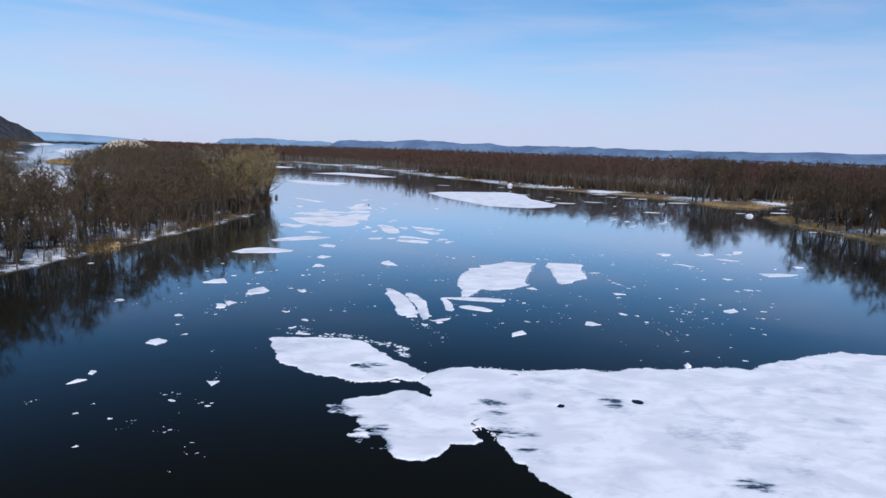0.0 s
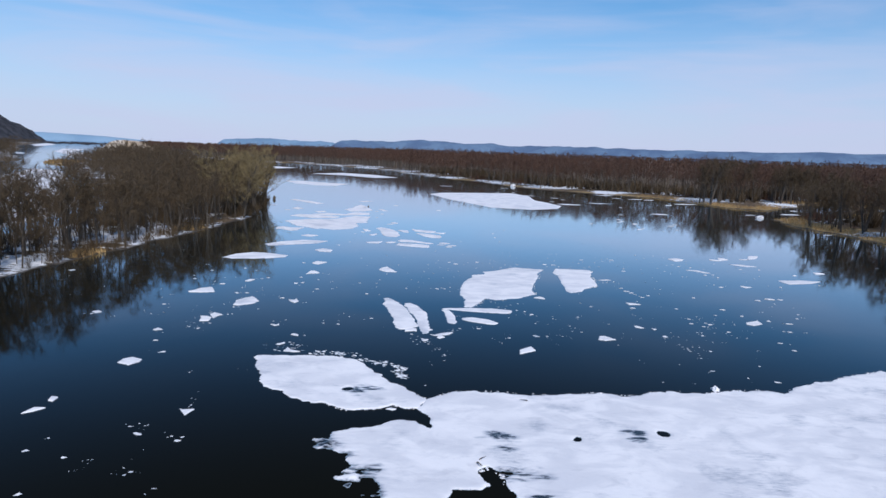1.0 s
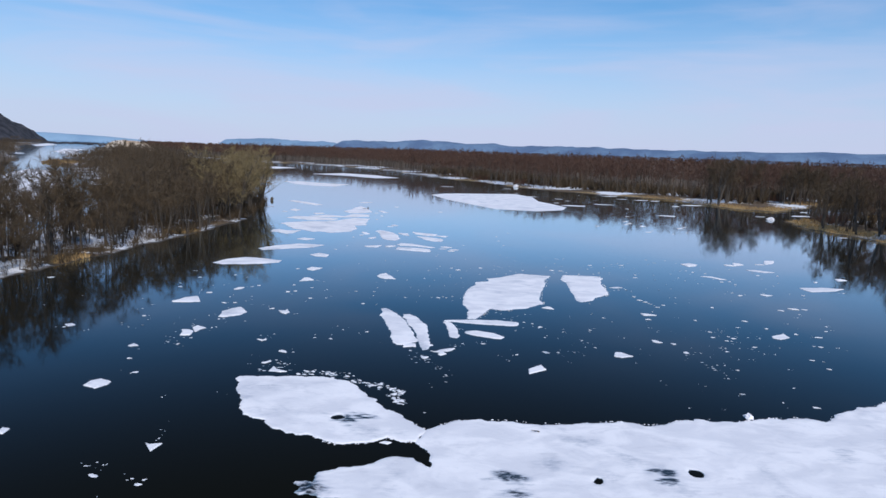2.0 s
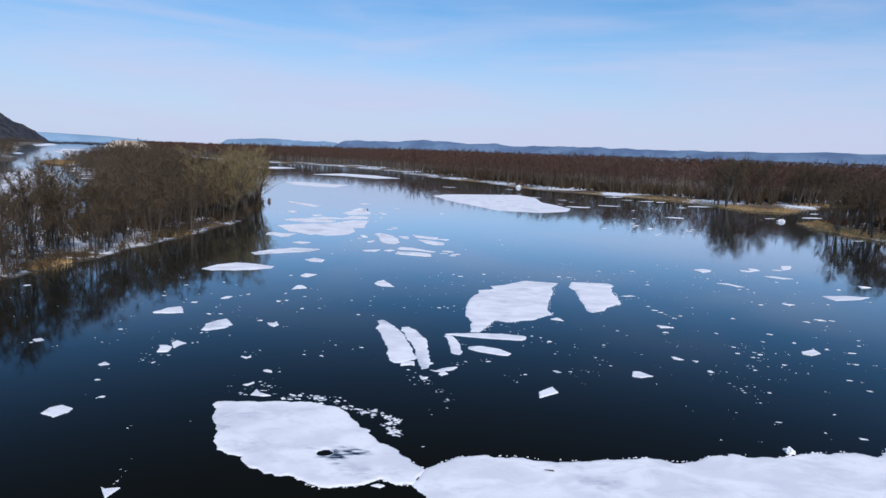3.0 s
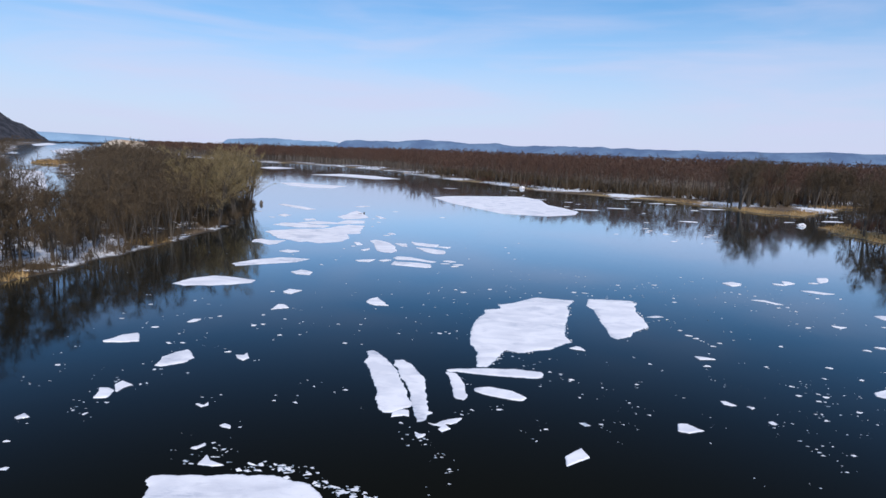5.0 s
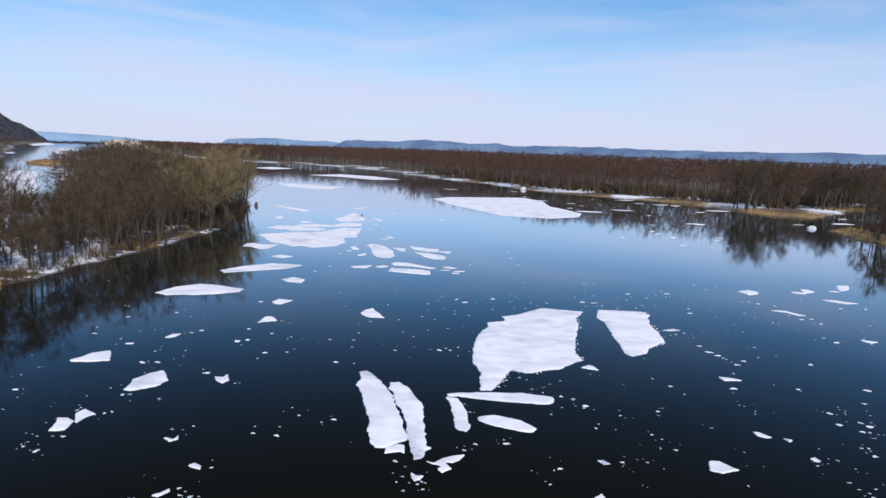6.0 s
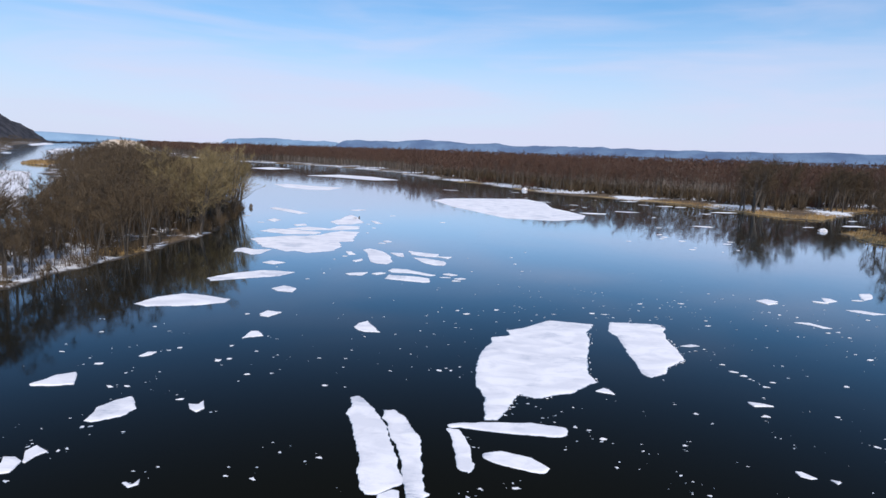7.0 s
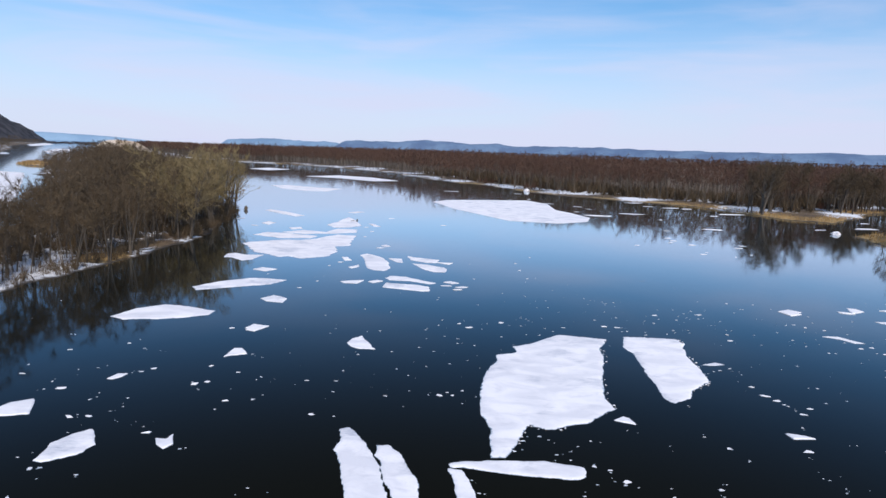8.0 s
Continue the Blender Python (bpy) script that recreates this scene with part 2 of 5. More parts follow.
def fbm(x, y, scale, octaves=4, seed=0):
    """Fractal value noise about 0, within -1 to 1."""
    total, amp, norm = np.zeros_like(np.asarray(x, dtype=float)), 1.0, 0.0
    for o in range(octaves):
        u, v = np.asarray(x) * scale * 2 ** o + 17.3 * o, np.asarray(y) * scale * 2 ** o - 9.1 * o
        iu, iv = np.floor(u), np.floor(v)
        fu, fv = u - iu, v - iv
        fu, fv = fu * fu * (3 - 2 * fu), fv * fv * (3 - 2 * fv)
        a, b = lattice(iu, iv, seed + o), lattice(iu + 1, iv, seed + o)
        c, d = lattice(iu, iv + 1, seed + o), lattice(iu + 1, iv + 1, seed + o)
        total += amp * ((a + (b - a) * fu) * (1 - fv) + (c + (d - c) * fu) * fv - 0.5) * 2
        norm += amp
        amp *= 0.5
    return total / norm


def inward(x, y, corners):
    """Distance to the outline through the corners, positive inside it."""
    x, y = np.asarray(x, dtype=float), np.asarray(y, dtype=float)
    best, inside = np.full(x.shape, 1e9), np.zeros(x.shape, dtype=bool)
    for (ax, ay), (bx, by) in zip(corners, corners[1:] + corners[:1]):
        dx, dy = bx - ax, by - ay
        k = np.clip(((x - ax) * dx + (y - ay) * dy) / (dx * dx + dy * dy + 1e-9), 0, 1)
        best = np.minimum(best, np.hypot(x - ax - k * dx, y - ay - k * dy))
        if ay != by:
            inside ^= ((ay > y) != (by > y)) & (x < (bx - ax) * (y - ay) / (by - ay) + ax)
    return np.where(inside, best, -best)


def step(v, a, b):
    k = np.clip((v - a) / (b - a), 0, 1)
    return k * k * (3 - 2 * k)


def grid_faces(nx, ny):
    i = (np.arange(ny - 1)[:, None] * nx + np.arange(nx - 1)[None, :]).ravel()
    return np.stack([i, i + 1, i + nx + 1, i + nx], axis=1)


def keep_faces(verts, faces, kept):
    """The kept faces, and only the vertices that they use."""
    faces = faces[kept]
    used, back = np.unique(faces, return_inverse=True)
    return verts[used], back.reshape(faces.shape)


# ---------------------------------------------------------------- the flood plain
ISLAND = [(-66, 20), (-64.5, 70), (-61.5, 88), (-61.9, 98), (-58.4, 110), (-58.8, 122), (-57.4, 134), (-55.5, 144), (-55.1, 153),
          (-53.5, 164), (-54.6, 177), (-56.5, 190), (-59.2, 205), (-60.5, 216), (-63.5, 232), (-80, 252), (-100, 310), (-150, 420),
          (-235, 540), (-310, 590), (-340, 575), (-295, 490), (-245, 418), (-145, 268), (-108, 205), (-92, 168), (-88, 130), (-90, 85), (-100, 20)]
EAST_BANK = [(130, -300), (118, 60), (110, 130), (107, 160), (107, 178), (105, 196), (106, 212), (106, 224), (116, 230), (140, 240),
             (172, 268), (188, 298), (176, 312), (158, 300), (142, 278), (124, 258), (110, 268), (106, 283), (97, 308), (72, 332),
             (46, 356), (30, 380), (14, 424), (-12, 462), (-60, 580), (-120, 652), (-150, 690), (-230, 720), (-400, 880),
             (-640, 1300), (-760, 1560), (-1400, 2900), (-1800, 4600), (4600, 4600), (4600, -300)]
WEST_BANK = [(-700, -300), (-420, 250), (-345, 380), (-326, 455), (-340, 505), (-362, 548), (-470, 690), (-640, 960), (-860, 1280), (-1150, 1800), (-1620, 2560),
             (-2300, 3100), (-4600, 3400), (-4600, -300)]
ISLET = [(-330, 530), (-313, 494), (-296, 480), (-276, 470), (-284, 500), (-320, 572), (-344, 566)]
SOUTH_BANK = [(-4600, -4600), (4600, -4600), (4600, -300), (130, -300), (40, -340), (-300, -330), (-700, -300), (-4600, -300)]
LANDS = [ISLAND, EAST_BANK, WEST_BANK, ISLET, SOUTH_BANK]


def land(x, y):
    """Metres inland of the nearest shore (negative: out on the river)."""
    d = np.max([inward(x, y, p) for p in LANDS], axis=0)
    reach = np.clip(np.hypot(x, y) / 150.0, 0.5, 4.0)
    d = d + 2.2 * fbm(x, y, 0.1, 2, 15) * (np.hypot(x, y) < 330)
    return d + 1.8 * reach * fbm(x, y, 0.045, 3, 5) + 1.5 * fbm(x, y, 0.2, 3, 8)


def ground_height(x, y, d=None):
    d = land(x, y) if d is None else d
    rise = np.where(d > 0, 0.22 * step(d, 0, 0.9) + 0.55 * step(d, 1, 14), np.maximum(d * 0.35, -2.0))
    return rise + np.where(d > 0, step(d, 0.5, 6) * (0.22 * fbm(x, y, 0.08, 3, 3) + 0.08 * fbm(x, y, 0.5, 2, 4)), 0)


def axis(lo, hi, fine, far, low_reach, high_reach):
    """Lines of a grid: close from lo to hi, at most 8 m apart out to the reaches, then wider and wider."""
    mid = list(np.arange(lo, hi + 0.1, fine))
    left, right, s = [], [], fine
    while (right[-1] if right else hi) < far:
        s *= 1.07 if s < 8 or right[-1] > high_reach else 1.0
        right.append((right[-1] if right else hi) + s)
    s = fine
    while (left[-1] if left else lo) > -far:
        s *= 1.07 if s < 8 or left[-1] < low_reach else 1.0
        left.append((left[-1] if left else lo) - s)
    return np.array(left[::-1] + mid + right)


def build_ground():
    gx, gy = axis(-125.0, 195.0, 1.6, 4700.0, -680.0, 200.0), axis(75.0, 370.0, 1.6, 4700.0, 0.0, 950.0)
    x, y = (a.ravel() for a in np.meshgrid(gx, gy))
    d = land(x, y)
    z = ground_height(x, y, d)
    ob = part("ground", np.stack([x, y, z], axis=1), grid_faces(len(gx), len(gy)), GROUND, smooth=True)
    on_island, on_east = inward(x, y, ISLAND) > -8, inward(x, y, EAST_BANK) > -8
    patchy = fbm(x, y, 0.06, 3, 21)
    snow = np.where(on_island, 0.44 + 0.14 * step(150 - y, 0, 40) + 0.5 * patchy + 0.8 * fbm(x, y, 0.17, 3, 24) - (0.22 + 0.24 * step(y, 145, 180)) * step(d, 13, 26) + 0.28 * step(185 - y, 0, 50), 0.22 + 0.8 * patchy)
    snow = np.where(on_east, 0.16 + 0.95 * fbm(x, y, 0.05, 3, 22) + 0.2 * step(d, 3, 7) - 0.8 * step(d, 34, 60) + 0.25 * step(y, 400, 450) * step(16 - d, 0, 4), snow)
    snow = np.where(on_island & (d < 7), snow + 0.22 * step(175 - y, 0, 30) - 0.3 * step(fbm(x, y, 0.14, 3, 27), 0.15, 0.45) - (0.06 + 0.32 * step(y, 140, 170)) * step(fbm(x, y, 0.10, 3, 28), -0.02, 0.25), snow)
    bar = np.hypot((x - 150) / 13, (y - 292) / 10)
    snow = np.where(on_east & (d > 1.6), np.maximum(snow, 1.25 - 0.8 * bar), snow)
    grass = np.where(on_east, 0.58 + 0.40 * step(300 - y, 0, 30) + 0.8 * fbm(x, y, 0.06, 3, 33) - 0.8 * step(d, np.where(y < 260, 8, 4), np.where(y < 260, 17, 11)), 0.10 + 0.9 * fbm(x, y, 0.05, 2, 31) - 0.5 * step(d, 5, 12) - 0.4 * step(y, 150, 175))
    for gx_, gy_ in ((-61.8, 112.5), (-59.4, 149)):
        tuft = np.hypot((x - gx_) / 2.7, (y - gy_) / 3.6)
        grass, snow = np.maximum(grass, 1.5 - 0.8 * tuft), np.where(tuft < 1.3, -0.6, snow)
    snow = np.where(np.hypot((x - 119) / 19, (y - 273) / 13) < 1, -0.4, snow)
    grass = np.where(inward(x, y, ISLET) > -6, 0.5, grass)
    for name, values in (("snow", snow), ("grass", grass)):
        ob.data.attributes.new(name, "FLOAT", "POINT").data.foreach_set("value", values.astype(np.float32))
    tagged(ob, "low flood-plain banks with dead grass and patches of snow", "ground", kind="structure")


build_ground()


def build_water():
    n = 24
    g = np.linspace(-4700, 4700, n)
    x, y = (a.ravel() for a in np.meshgrid(g, g))
    ob = part("water", np.stack([x, y, 0 * x], axis=1), grid_faces(n, n), WATER)
    tagged(ob, "calm dark blue river water mirroring the sky and trees", "river", kind="structure")


build_water()

# ---------------------------------------------------------------- hills


def ridge(name, start, end, rise, depth, material, label, seed, wave, taper=0.07, start_taper=0.07):
    """A long hill between two points, with rounded tops of uneven height."""
    n, m = 160, 14
    s, t = np.meshgrid(np.linspace(0, 1, n), np.linspace(-1, 1, m))
    s, t = s.ravel(), t.ravel()
    dx, dy = end[0] - start[0], end[1] - start[1]
    run = math.hypot(dx, dy)
    px, py = -dy / run, dx / run
    tops = rise * (0.80 + 0.20 * fbm(s * run, 0 * s, wave, 3, seed) + 0.06 * fbm(s * run, 0 * s, wave * 5, 3, seed + 3))
    z = tops * (1 - np.abs(t) ** 2.2) * step(s, 0, start_taper) * step(1 - s, 0, taper) - 4
    x = start[0] + dx * s + px * t * depth
    y = start[1] + dy * s + py * t * depth
    ob = part(name, np.stack([x, y, z], axis=1), grid_faces(n, m), material, smooth=True)
    return tagged(ob, label, "hills", kind="structure")


# the ridges' blue haze is all in their colour; the air is clear
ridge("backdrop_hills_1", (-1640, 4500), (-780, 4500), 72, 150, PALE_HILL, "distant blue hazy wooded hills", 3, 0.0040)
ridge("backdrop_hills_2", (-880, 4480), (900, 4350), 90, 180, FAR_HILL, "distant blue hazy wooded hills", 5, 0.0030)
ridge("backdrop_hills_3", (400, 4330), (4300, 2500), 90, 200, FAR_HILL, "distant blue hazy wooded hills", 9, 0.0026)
ridge("backdrop_hills_5", (380, 4270), (1000, 4240), 88, 90, FAR_HILL, "low rounded hazy blue hill before the far range", 21, 0.004, 0.55, 0.4)
ridge("backdrop_hills_4", (-3050, 3780), (-1650, 4330), 74, 120, HAZE_HILL, "distant pale hazy blue hills beyond the river", 14, 0.0012, 0.6)


def bluff_depth(x, y):
    return inward(x, y, [(-3000, 900), (-1500, 1300), (-1380, 2050), (-1500, 2400), (-2200, 2900), (-3000, 3000)])


def bluff_height(x, y):
    k = bluff_depth(x, y)
    z = 260 * (1 - np.exp(-np.maximum(k, 0) / 390.0)) * (1 + 0.22 * step(k, 30, 240)) * (1 + 0.05 * fbm(x, y, 0.004, 3, 2))
    return z + 9 * step(k, -10, 80) * (1 + fbm(x, y, 0.02, 3, 7)) - 3


def build_bluff():
    """The steep wooded bluff on the west bank, falling to the river."""
    n = 190
    gx, gy = np.linspace(-3000, -1150, n), np.linspace(900, 3000, n)
    x, y = (a.ravel() for a in np.meshgrid(gx, gy))
    z = bluff_height(x, y) + 9.0 * fbm(x, y, 0.04, 3, 17)
    faces = grid_faces(n, n)
    v = np.stack([x, y, z], axis=1)
    v, faces = keep_faces(v, faces, (z[faces] > -1.5).any(axis=1))
    tagged(part("bluff", v, faces, BLUFF, smooth=True), "steep dark wooded bluff above the river", "hill", kind="structure")


build_bluff()


def sand_pile():
    n = 50
    x, y = (a.ravel() for a in np.meshgrid(np.linspace(-1, 1, n), np.linspace(-1, 1, n)))
    r = np.hypot(x, y)
    z = 18.6 * step(1.02 - r, 0, 0.75) * (1 + 0.12 * fbm(x * 60, y * 60, 0.05, 4, 6)) - 1
    v = np.stack([-466 + 52 * x, 930 + 40 * y, z], axis=1)
    f = grid_faces(n, n)
    v, f = keep_faces(v, f, (z[f] > -0.9).any(axis=1))
    tagged(part("sand_pile", v, f, SAND, smooth=True), "long pale pile of dredged sand behind the island", "sand pile")


sand_pile()

# ---------------------------------------------------------------- bare trees


def tube(path, radii, sides):
    """A tapered tube along a path."""
    path, out_v, out_f = np.asarray(path, dtype=float), [], []
    for i, p in enumerate(path):
        way = path[min(i + 1, len(path) - 1)] - path[max(i - 1, 0)]
        way /= np.linalg.norm(way) + 1e-9
        u = np.cross(way, (0.31, 0.95, 0.05))
        u /= np.linalg.norm(u) + 1e-9
        w = np.cross(way, u)
        for k in range(sides):
            a = 2 * math.pi * k / sides
            out_v.append(p + radii[i] * (math.cos(a) * u + math.sin(a) * w))
    for i in range(len(path) - 1):
        for k in range(sides):
            a, b = i * sides + k, i * sides + (k + 1) % sides
            out_f += [(a, b, b + sides), (a, b + sides, a + sides)]
    return out_v, out_f


def gather(pieces):
    verts, faces, base = [], [], 0
    for v, f in pieces:
        verts.append(np.asarray(v))
        faces.append(np.asarray(f) + base)
        base += len(v)
    return np.concatenate(verts), np.concatenate(faces)


def sliver(rng, p, way, width):
    side = np.cross(way, rng.normal(size=3))
    side *= width / (np.linalg.norm(side) + 1e-9)
    return [p - side, p + side, p + way], [(0, 1, 2)]


def bare_tree(seed, tall, stems, limbs, branches, twigs, twig_width, spread=0.3, sides=5, thick=1.0, lowest=0.16, wild=0.0):
    """Wood (trunk and limbs) and crown (branches and twigs) of a leafless tree, its foot at the origin."""
    rng = np.random.default_rng(seed)
    wood, crown = [], []
    for s in range(stems):
        a0 = rng.uniform(0, 2 * math.pi)
        lean = rng.uniform(0.02, 0.10) + (0.12 if stems > 1 else 0)
        top = tall * rng.uniform(0.78, 0.95)
        ts = np.linspace(0, 1, 6)
        foot = 0.25 * (stems > 1)
        stem = np.stack([math.cos(a0) * (foot + lean * top * ts ** 1.2) + 0.02 * tall * np.sin(ts * 5 + a0) * ts,
                         math.sin(a0) * (foot + lean * top * ts ** 1.2) + 0.02 * tall * np.cos(ts * 4 + a0) * ts, ts * top - 0.4 * (ts == 0)], axis=1)
        r0 = thick * tall * rng.uniform(0.010, 0.015) / (1.25 if stems > 1 else 1.0)
        wood.append(tube(stem, r0 * np.array([1.25, 1.0, 0.82, 0.6, 0.36, 0.12]), sides))
        for k in range(limbs):
            t = rng.uniform(lowest, 0.98) ** 0.9
            p = np.array([np.interp(t, ts, stem[:, c]) for c in range(3)])
            a = a0 + k * 2.4 + rng.uniform(-0.6, 0.6)
            size = tall * spread * rng.uniform(0.7, 1.15) * (1.15 - 0.65 * t)
            rise = rng.uniform(0.55, 1.15)
            out = np.array([math.cos(a), math.sin(a), rise])
            out /= np.linalg.norm(out)
            bend = np.array([0, 0, 0.22 * size])
            limb = [p, p + out * size * 0.5 + 0.15 * bend, p + out * size + bend]
            r1 = r0 * (1.05 - 0.8 * t) * 0.6
            wood.append(tube(limb, [r1, r1 * 0.6, r1 * 0.22], 4 if sides > 3 else 3))
            for j in range(branches):
                q = rng.uniform(0.25, 1.0)
                start = limb[0] + (limb[1] - limb[0]) * min(q * 2, 1) + (limb[2] - limb[1]) * max(q * 2 - 1, 0)
                way = out * 0.7 + rng.normal(size=3) * 0.55 + np.array([0, 0, 0.35])
                way *= size * rng.uniform(0.28, 0.55) / (np.linalg.norm(way) + 1e-9)
                crown.append(tube([start, start + way], [max(r1 * 0.3, twig_width * 0.7), twig_width * 0.35], 3))
                for _ in range(twigs):
                    w = way / np.linalg.norm(way) * (0.7 - 0.5 * wild) + rng.normal(size=3) * 0.55 + np.array([0, 0, 0.25 - 0.3 * wild])
                    w *= tall * rng.uniform(0.05, 0.12) / (np.linalg.norm(w) + 1e-9)
                    crown.append(sliver(rng, start + way * rng.uniform(0.15, 1.0), w, twig_width * rng.uniform(0.6, 1.2)))
    return gather(wood), gather(crown)


def bush(seed, tall, stems, width):
    """A bare shrub: a sheaf of thin stems."""
    rng = np.random.default_rng(seed)
    pieces = []
    for _ in range(stems):
        a, out = rng.uniform(0, 2 * math.pi), rng.uniform(0.0, 0.55)
        p = np.array([math.cos(a) * 0.4 * out, math.sin(a) * 0.4 * out, 0]) + rng.normal(0, 0.25, 3) * np.array([1, 1, 0])
        way = np.array([math.cos(a) * out, math.sin(a) * out, 1.0]) * tall * rng.uniform(0.35, 1.0)
        if rng.random() < 0.6:
            p = p + way * rng.uniform(0.2, 0.6)
            way = (way * 0.5 + rng.normal(0, 0.25 * tall, 3)) * 0.7
        pieces.append(sliver(rng, p, way, width * rng.uniform(0.7, 1.3)))
    return gather(pieces)


def tree_kind(seed, tall, stems, limbs, branches, twigs, width, twig_material_, label, spread, thick=1.0, lowest=0.16):
    wood, crown = bare_tree(seed, tall, stems, limbs, branches, twigs, width, spread, 5, thick, lowest)
    root = new("tree")
    part("trunk", *wood, BARK, root)
    part("crown", *crown, twig_material_, root)
    return tagged(root, label, "tree")


def scatter(rng, spacing, x0, x1, y0, y1, fits):
    """Uneven planting: places on a jittered grid that fit."""
    gx, gy = np.meshgrid(np.arange(x0, x1, spacing), np.arange(y0, y1, spacing))
    x = gx.ravel() + rng.uniform(-0.48, 0.48, gx.size) * spacing
    y = gy.ravel() + rng.uniform(-0.48, 0.48, gx.size) * spacing
    ok = fits(x, y)
    x, y = x[ok], y[ok]
    return np.stack([x, y, ground_height(x, y) - 0.15], axis=1)


def thicket(name, shapes, places, sizes, rng, material, label, category="trees", bark=None):
    """Many far trees in one mesh."""
    vs, fs, slot, base = [], [], [], 0
    pick = rng.integers(0, len(shapes), len(places))
    turn = rng.uniform(0, 2 * math.pi, len(places))
    for n, shape in enumerate(shapes):
        trunk = len(shape[0][1]) if isinstance(shape[0], tuple) else 0
        v, f = gather(list(shape)) if trunk else shape
        here = np.flatnonzero(pick == n)
        if not len(here):
            continue
        c, s = np.cos(turn[here])[:, None], np.sin(turn[here])[:, None]
        k = sizes[here][:, None]
        wide = k * rng.uniform(0.85, 1.2, len(here))[:, None]
        x = (v[None, :, 0] * c - v[None, :, 1] * s) * wide + places[here, 0:1]
        y = (v[None, :, 0] * s + v[None, :, 1] * c) * wide + places[here, 1:2]
        z = v[None, :, 2] * k + places[here, 2:3]
        vs.append(np.stack([x, y, z], axis=2).reshape(-1, 3))
        slot.append(np.tile((np.arange(len(f)) < trunk).astype(np.int32), len(here)))
        fs.append((f[None] + (np.arange(len(here)) * len(v))[:, None, None]).reshape(-1, 3) + base)
        base += len(vs[-1])
    ob = part(name, np.concatenate(vs), np.concatenate(fs), material)
    ob.data.materials.append(bark or BARK)
    ob.data.polygons.foreach_set("material_index", np.concatenate(slot))
    return tagged(ob, label, category, kind="stuff")


def island_depth(x, y):
    return np.minimum(inward(x, y, ISLAND), land(x, y))


def plant_near_trees():
    rng = np.random.default_rng(11)
    brown = [tree_kind(100 + i, 15.0, (1, 2, 1, 3, 2)[i], (13, 8, 15, 6, 8)[i], 6, 11, 0.026, TWIG_BROWN,
                       "leafless grey-brown tree on the wooded island shore", 0.30, 0.72, 0.24) for i in range(5)]
    olive = [tree_kind(120 + i, 17.0, 3, 8, 6, 8, 0.036, TWIG_OLIVE, "leafless willow with olive-yellow twigs on the island point", 0.34) for i in range(2)]
    red = [tree_kind(140 + i, 17.0, (1, 2, 3)[i], (14, 9, 6)[i], 7, 13, 0.024, TWIG_BROWN, "leafless dark brown tree on the grassy river bank", 0.31, 1.25, 0.30) for i in range(3)]
    great = [tree_kind(150, 17.0, 4, 9, 7, 12, 0.026, TWIG_BROWN, "broad old leafless tree leaning over the water's edge", 0.42, 1.3, 0.25)]
    first = set()

    def plant(kinds, place, size, group):
        ob = kinds[rng.integers(0, len(kinds))]
        m = pose(*place, rng.uniform(-4, 4), rng.uniform(-4, 4), rng.uniform(0, 360))
        if ob.name not in first:
            first.add(ob.name)
            ob.matrix_basis = m
        else:
            ob = copy_thing(ob, m)
        ob.scale = (size * rng.uniform(0.9, 1.15), size * rng.uniform(0.9, 1.15), size)
        tagged(ob, group=group)

    front = scatter(rng, 3.6, -100, -50, 70, 245, lambda x, y: (island_depth(x, y) > 0.5) & (inward(x, y, ISLAND) < 12) & (x > -80))
    for p in front:
        plant(olive if p[1] > 172 and rng.random() < 0.7 else brown, p, rng.uniform(0.55, 1.0) * (1.08 if p[1] > 165 else 0.93), "trees on the island")
    bank = scatter(rng, 4.6, 98, 190, 130, 345, lambda x, y: (land(x, y) > np.where(y > 260, 3.0, 6.0)) & (fbm(x, y, 0.05, 2, 58) > np.where(y > 295, -0.05, -2)) & (inward(x, y, EAST_BANK) < 13) & ((y < 232) | (y > 262)) & (np.hypot((x - 136) / 29, (y - 276) / 17) > 1))
    for p in bank:
        plant(red, p, rng.uniform(0.6, 1.0) * (0.82 if 188 < p[1] < 260 else 1.0), "trees on the river bank")
    # big spreading trees that stand over the narrow end of the island
    for x, y, size in ((-80, 112, 0.86), (-84, 128, 0.9), (-77, 141, 0.84), (-86, 150, 0.88), (-72, 104, 0.8)):
        plant(great, (x, y, 0.5), size, "trees on the island")
    # big old trees that lean out at the water's edge
    for x, y, size in ((109, 280, 1.14), (108, 289, 0.95), (115, 152, 1.0), (114, 165, 1.05), (114, 176, 0.98), (110, 188, 0.85), (107, 199, 0.8), (112, 193, 0.86), (117, 291, 1.13), (127, 295, 1.13),
                       (150, 302, 1.05), (135, 298, 1.0), (162, 312, 1.0), (120, 297, 1.0)):
        plant(great if size > 1.12 else red, (x, y, 0.3), size, "trees on the river bank")


plant_near_trees()


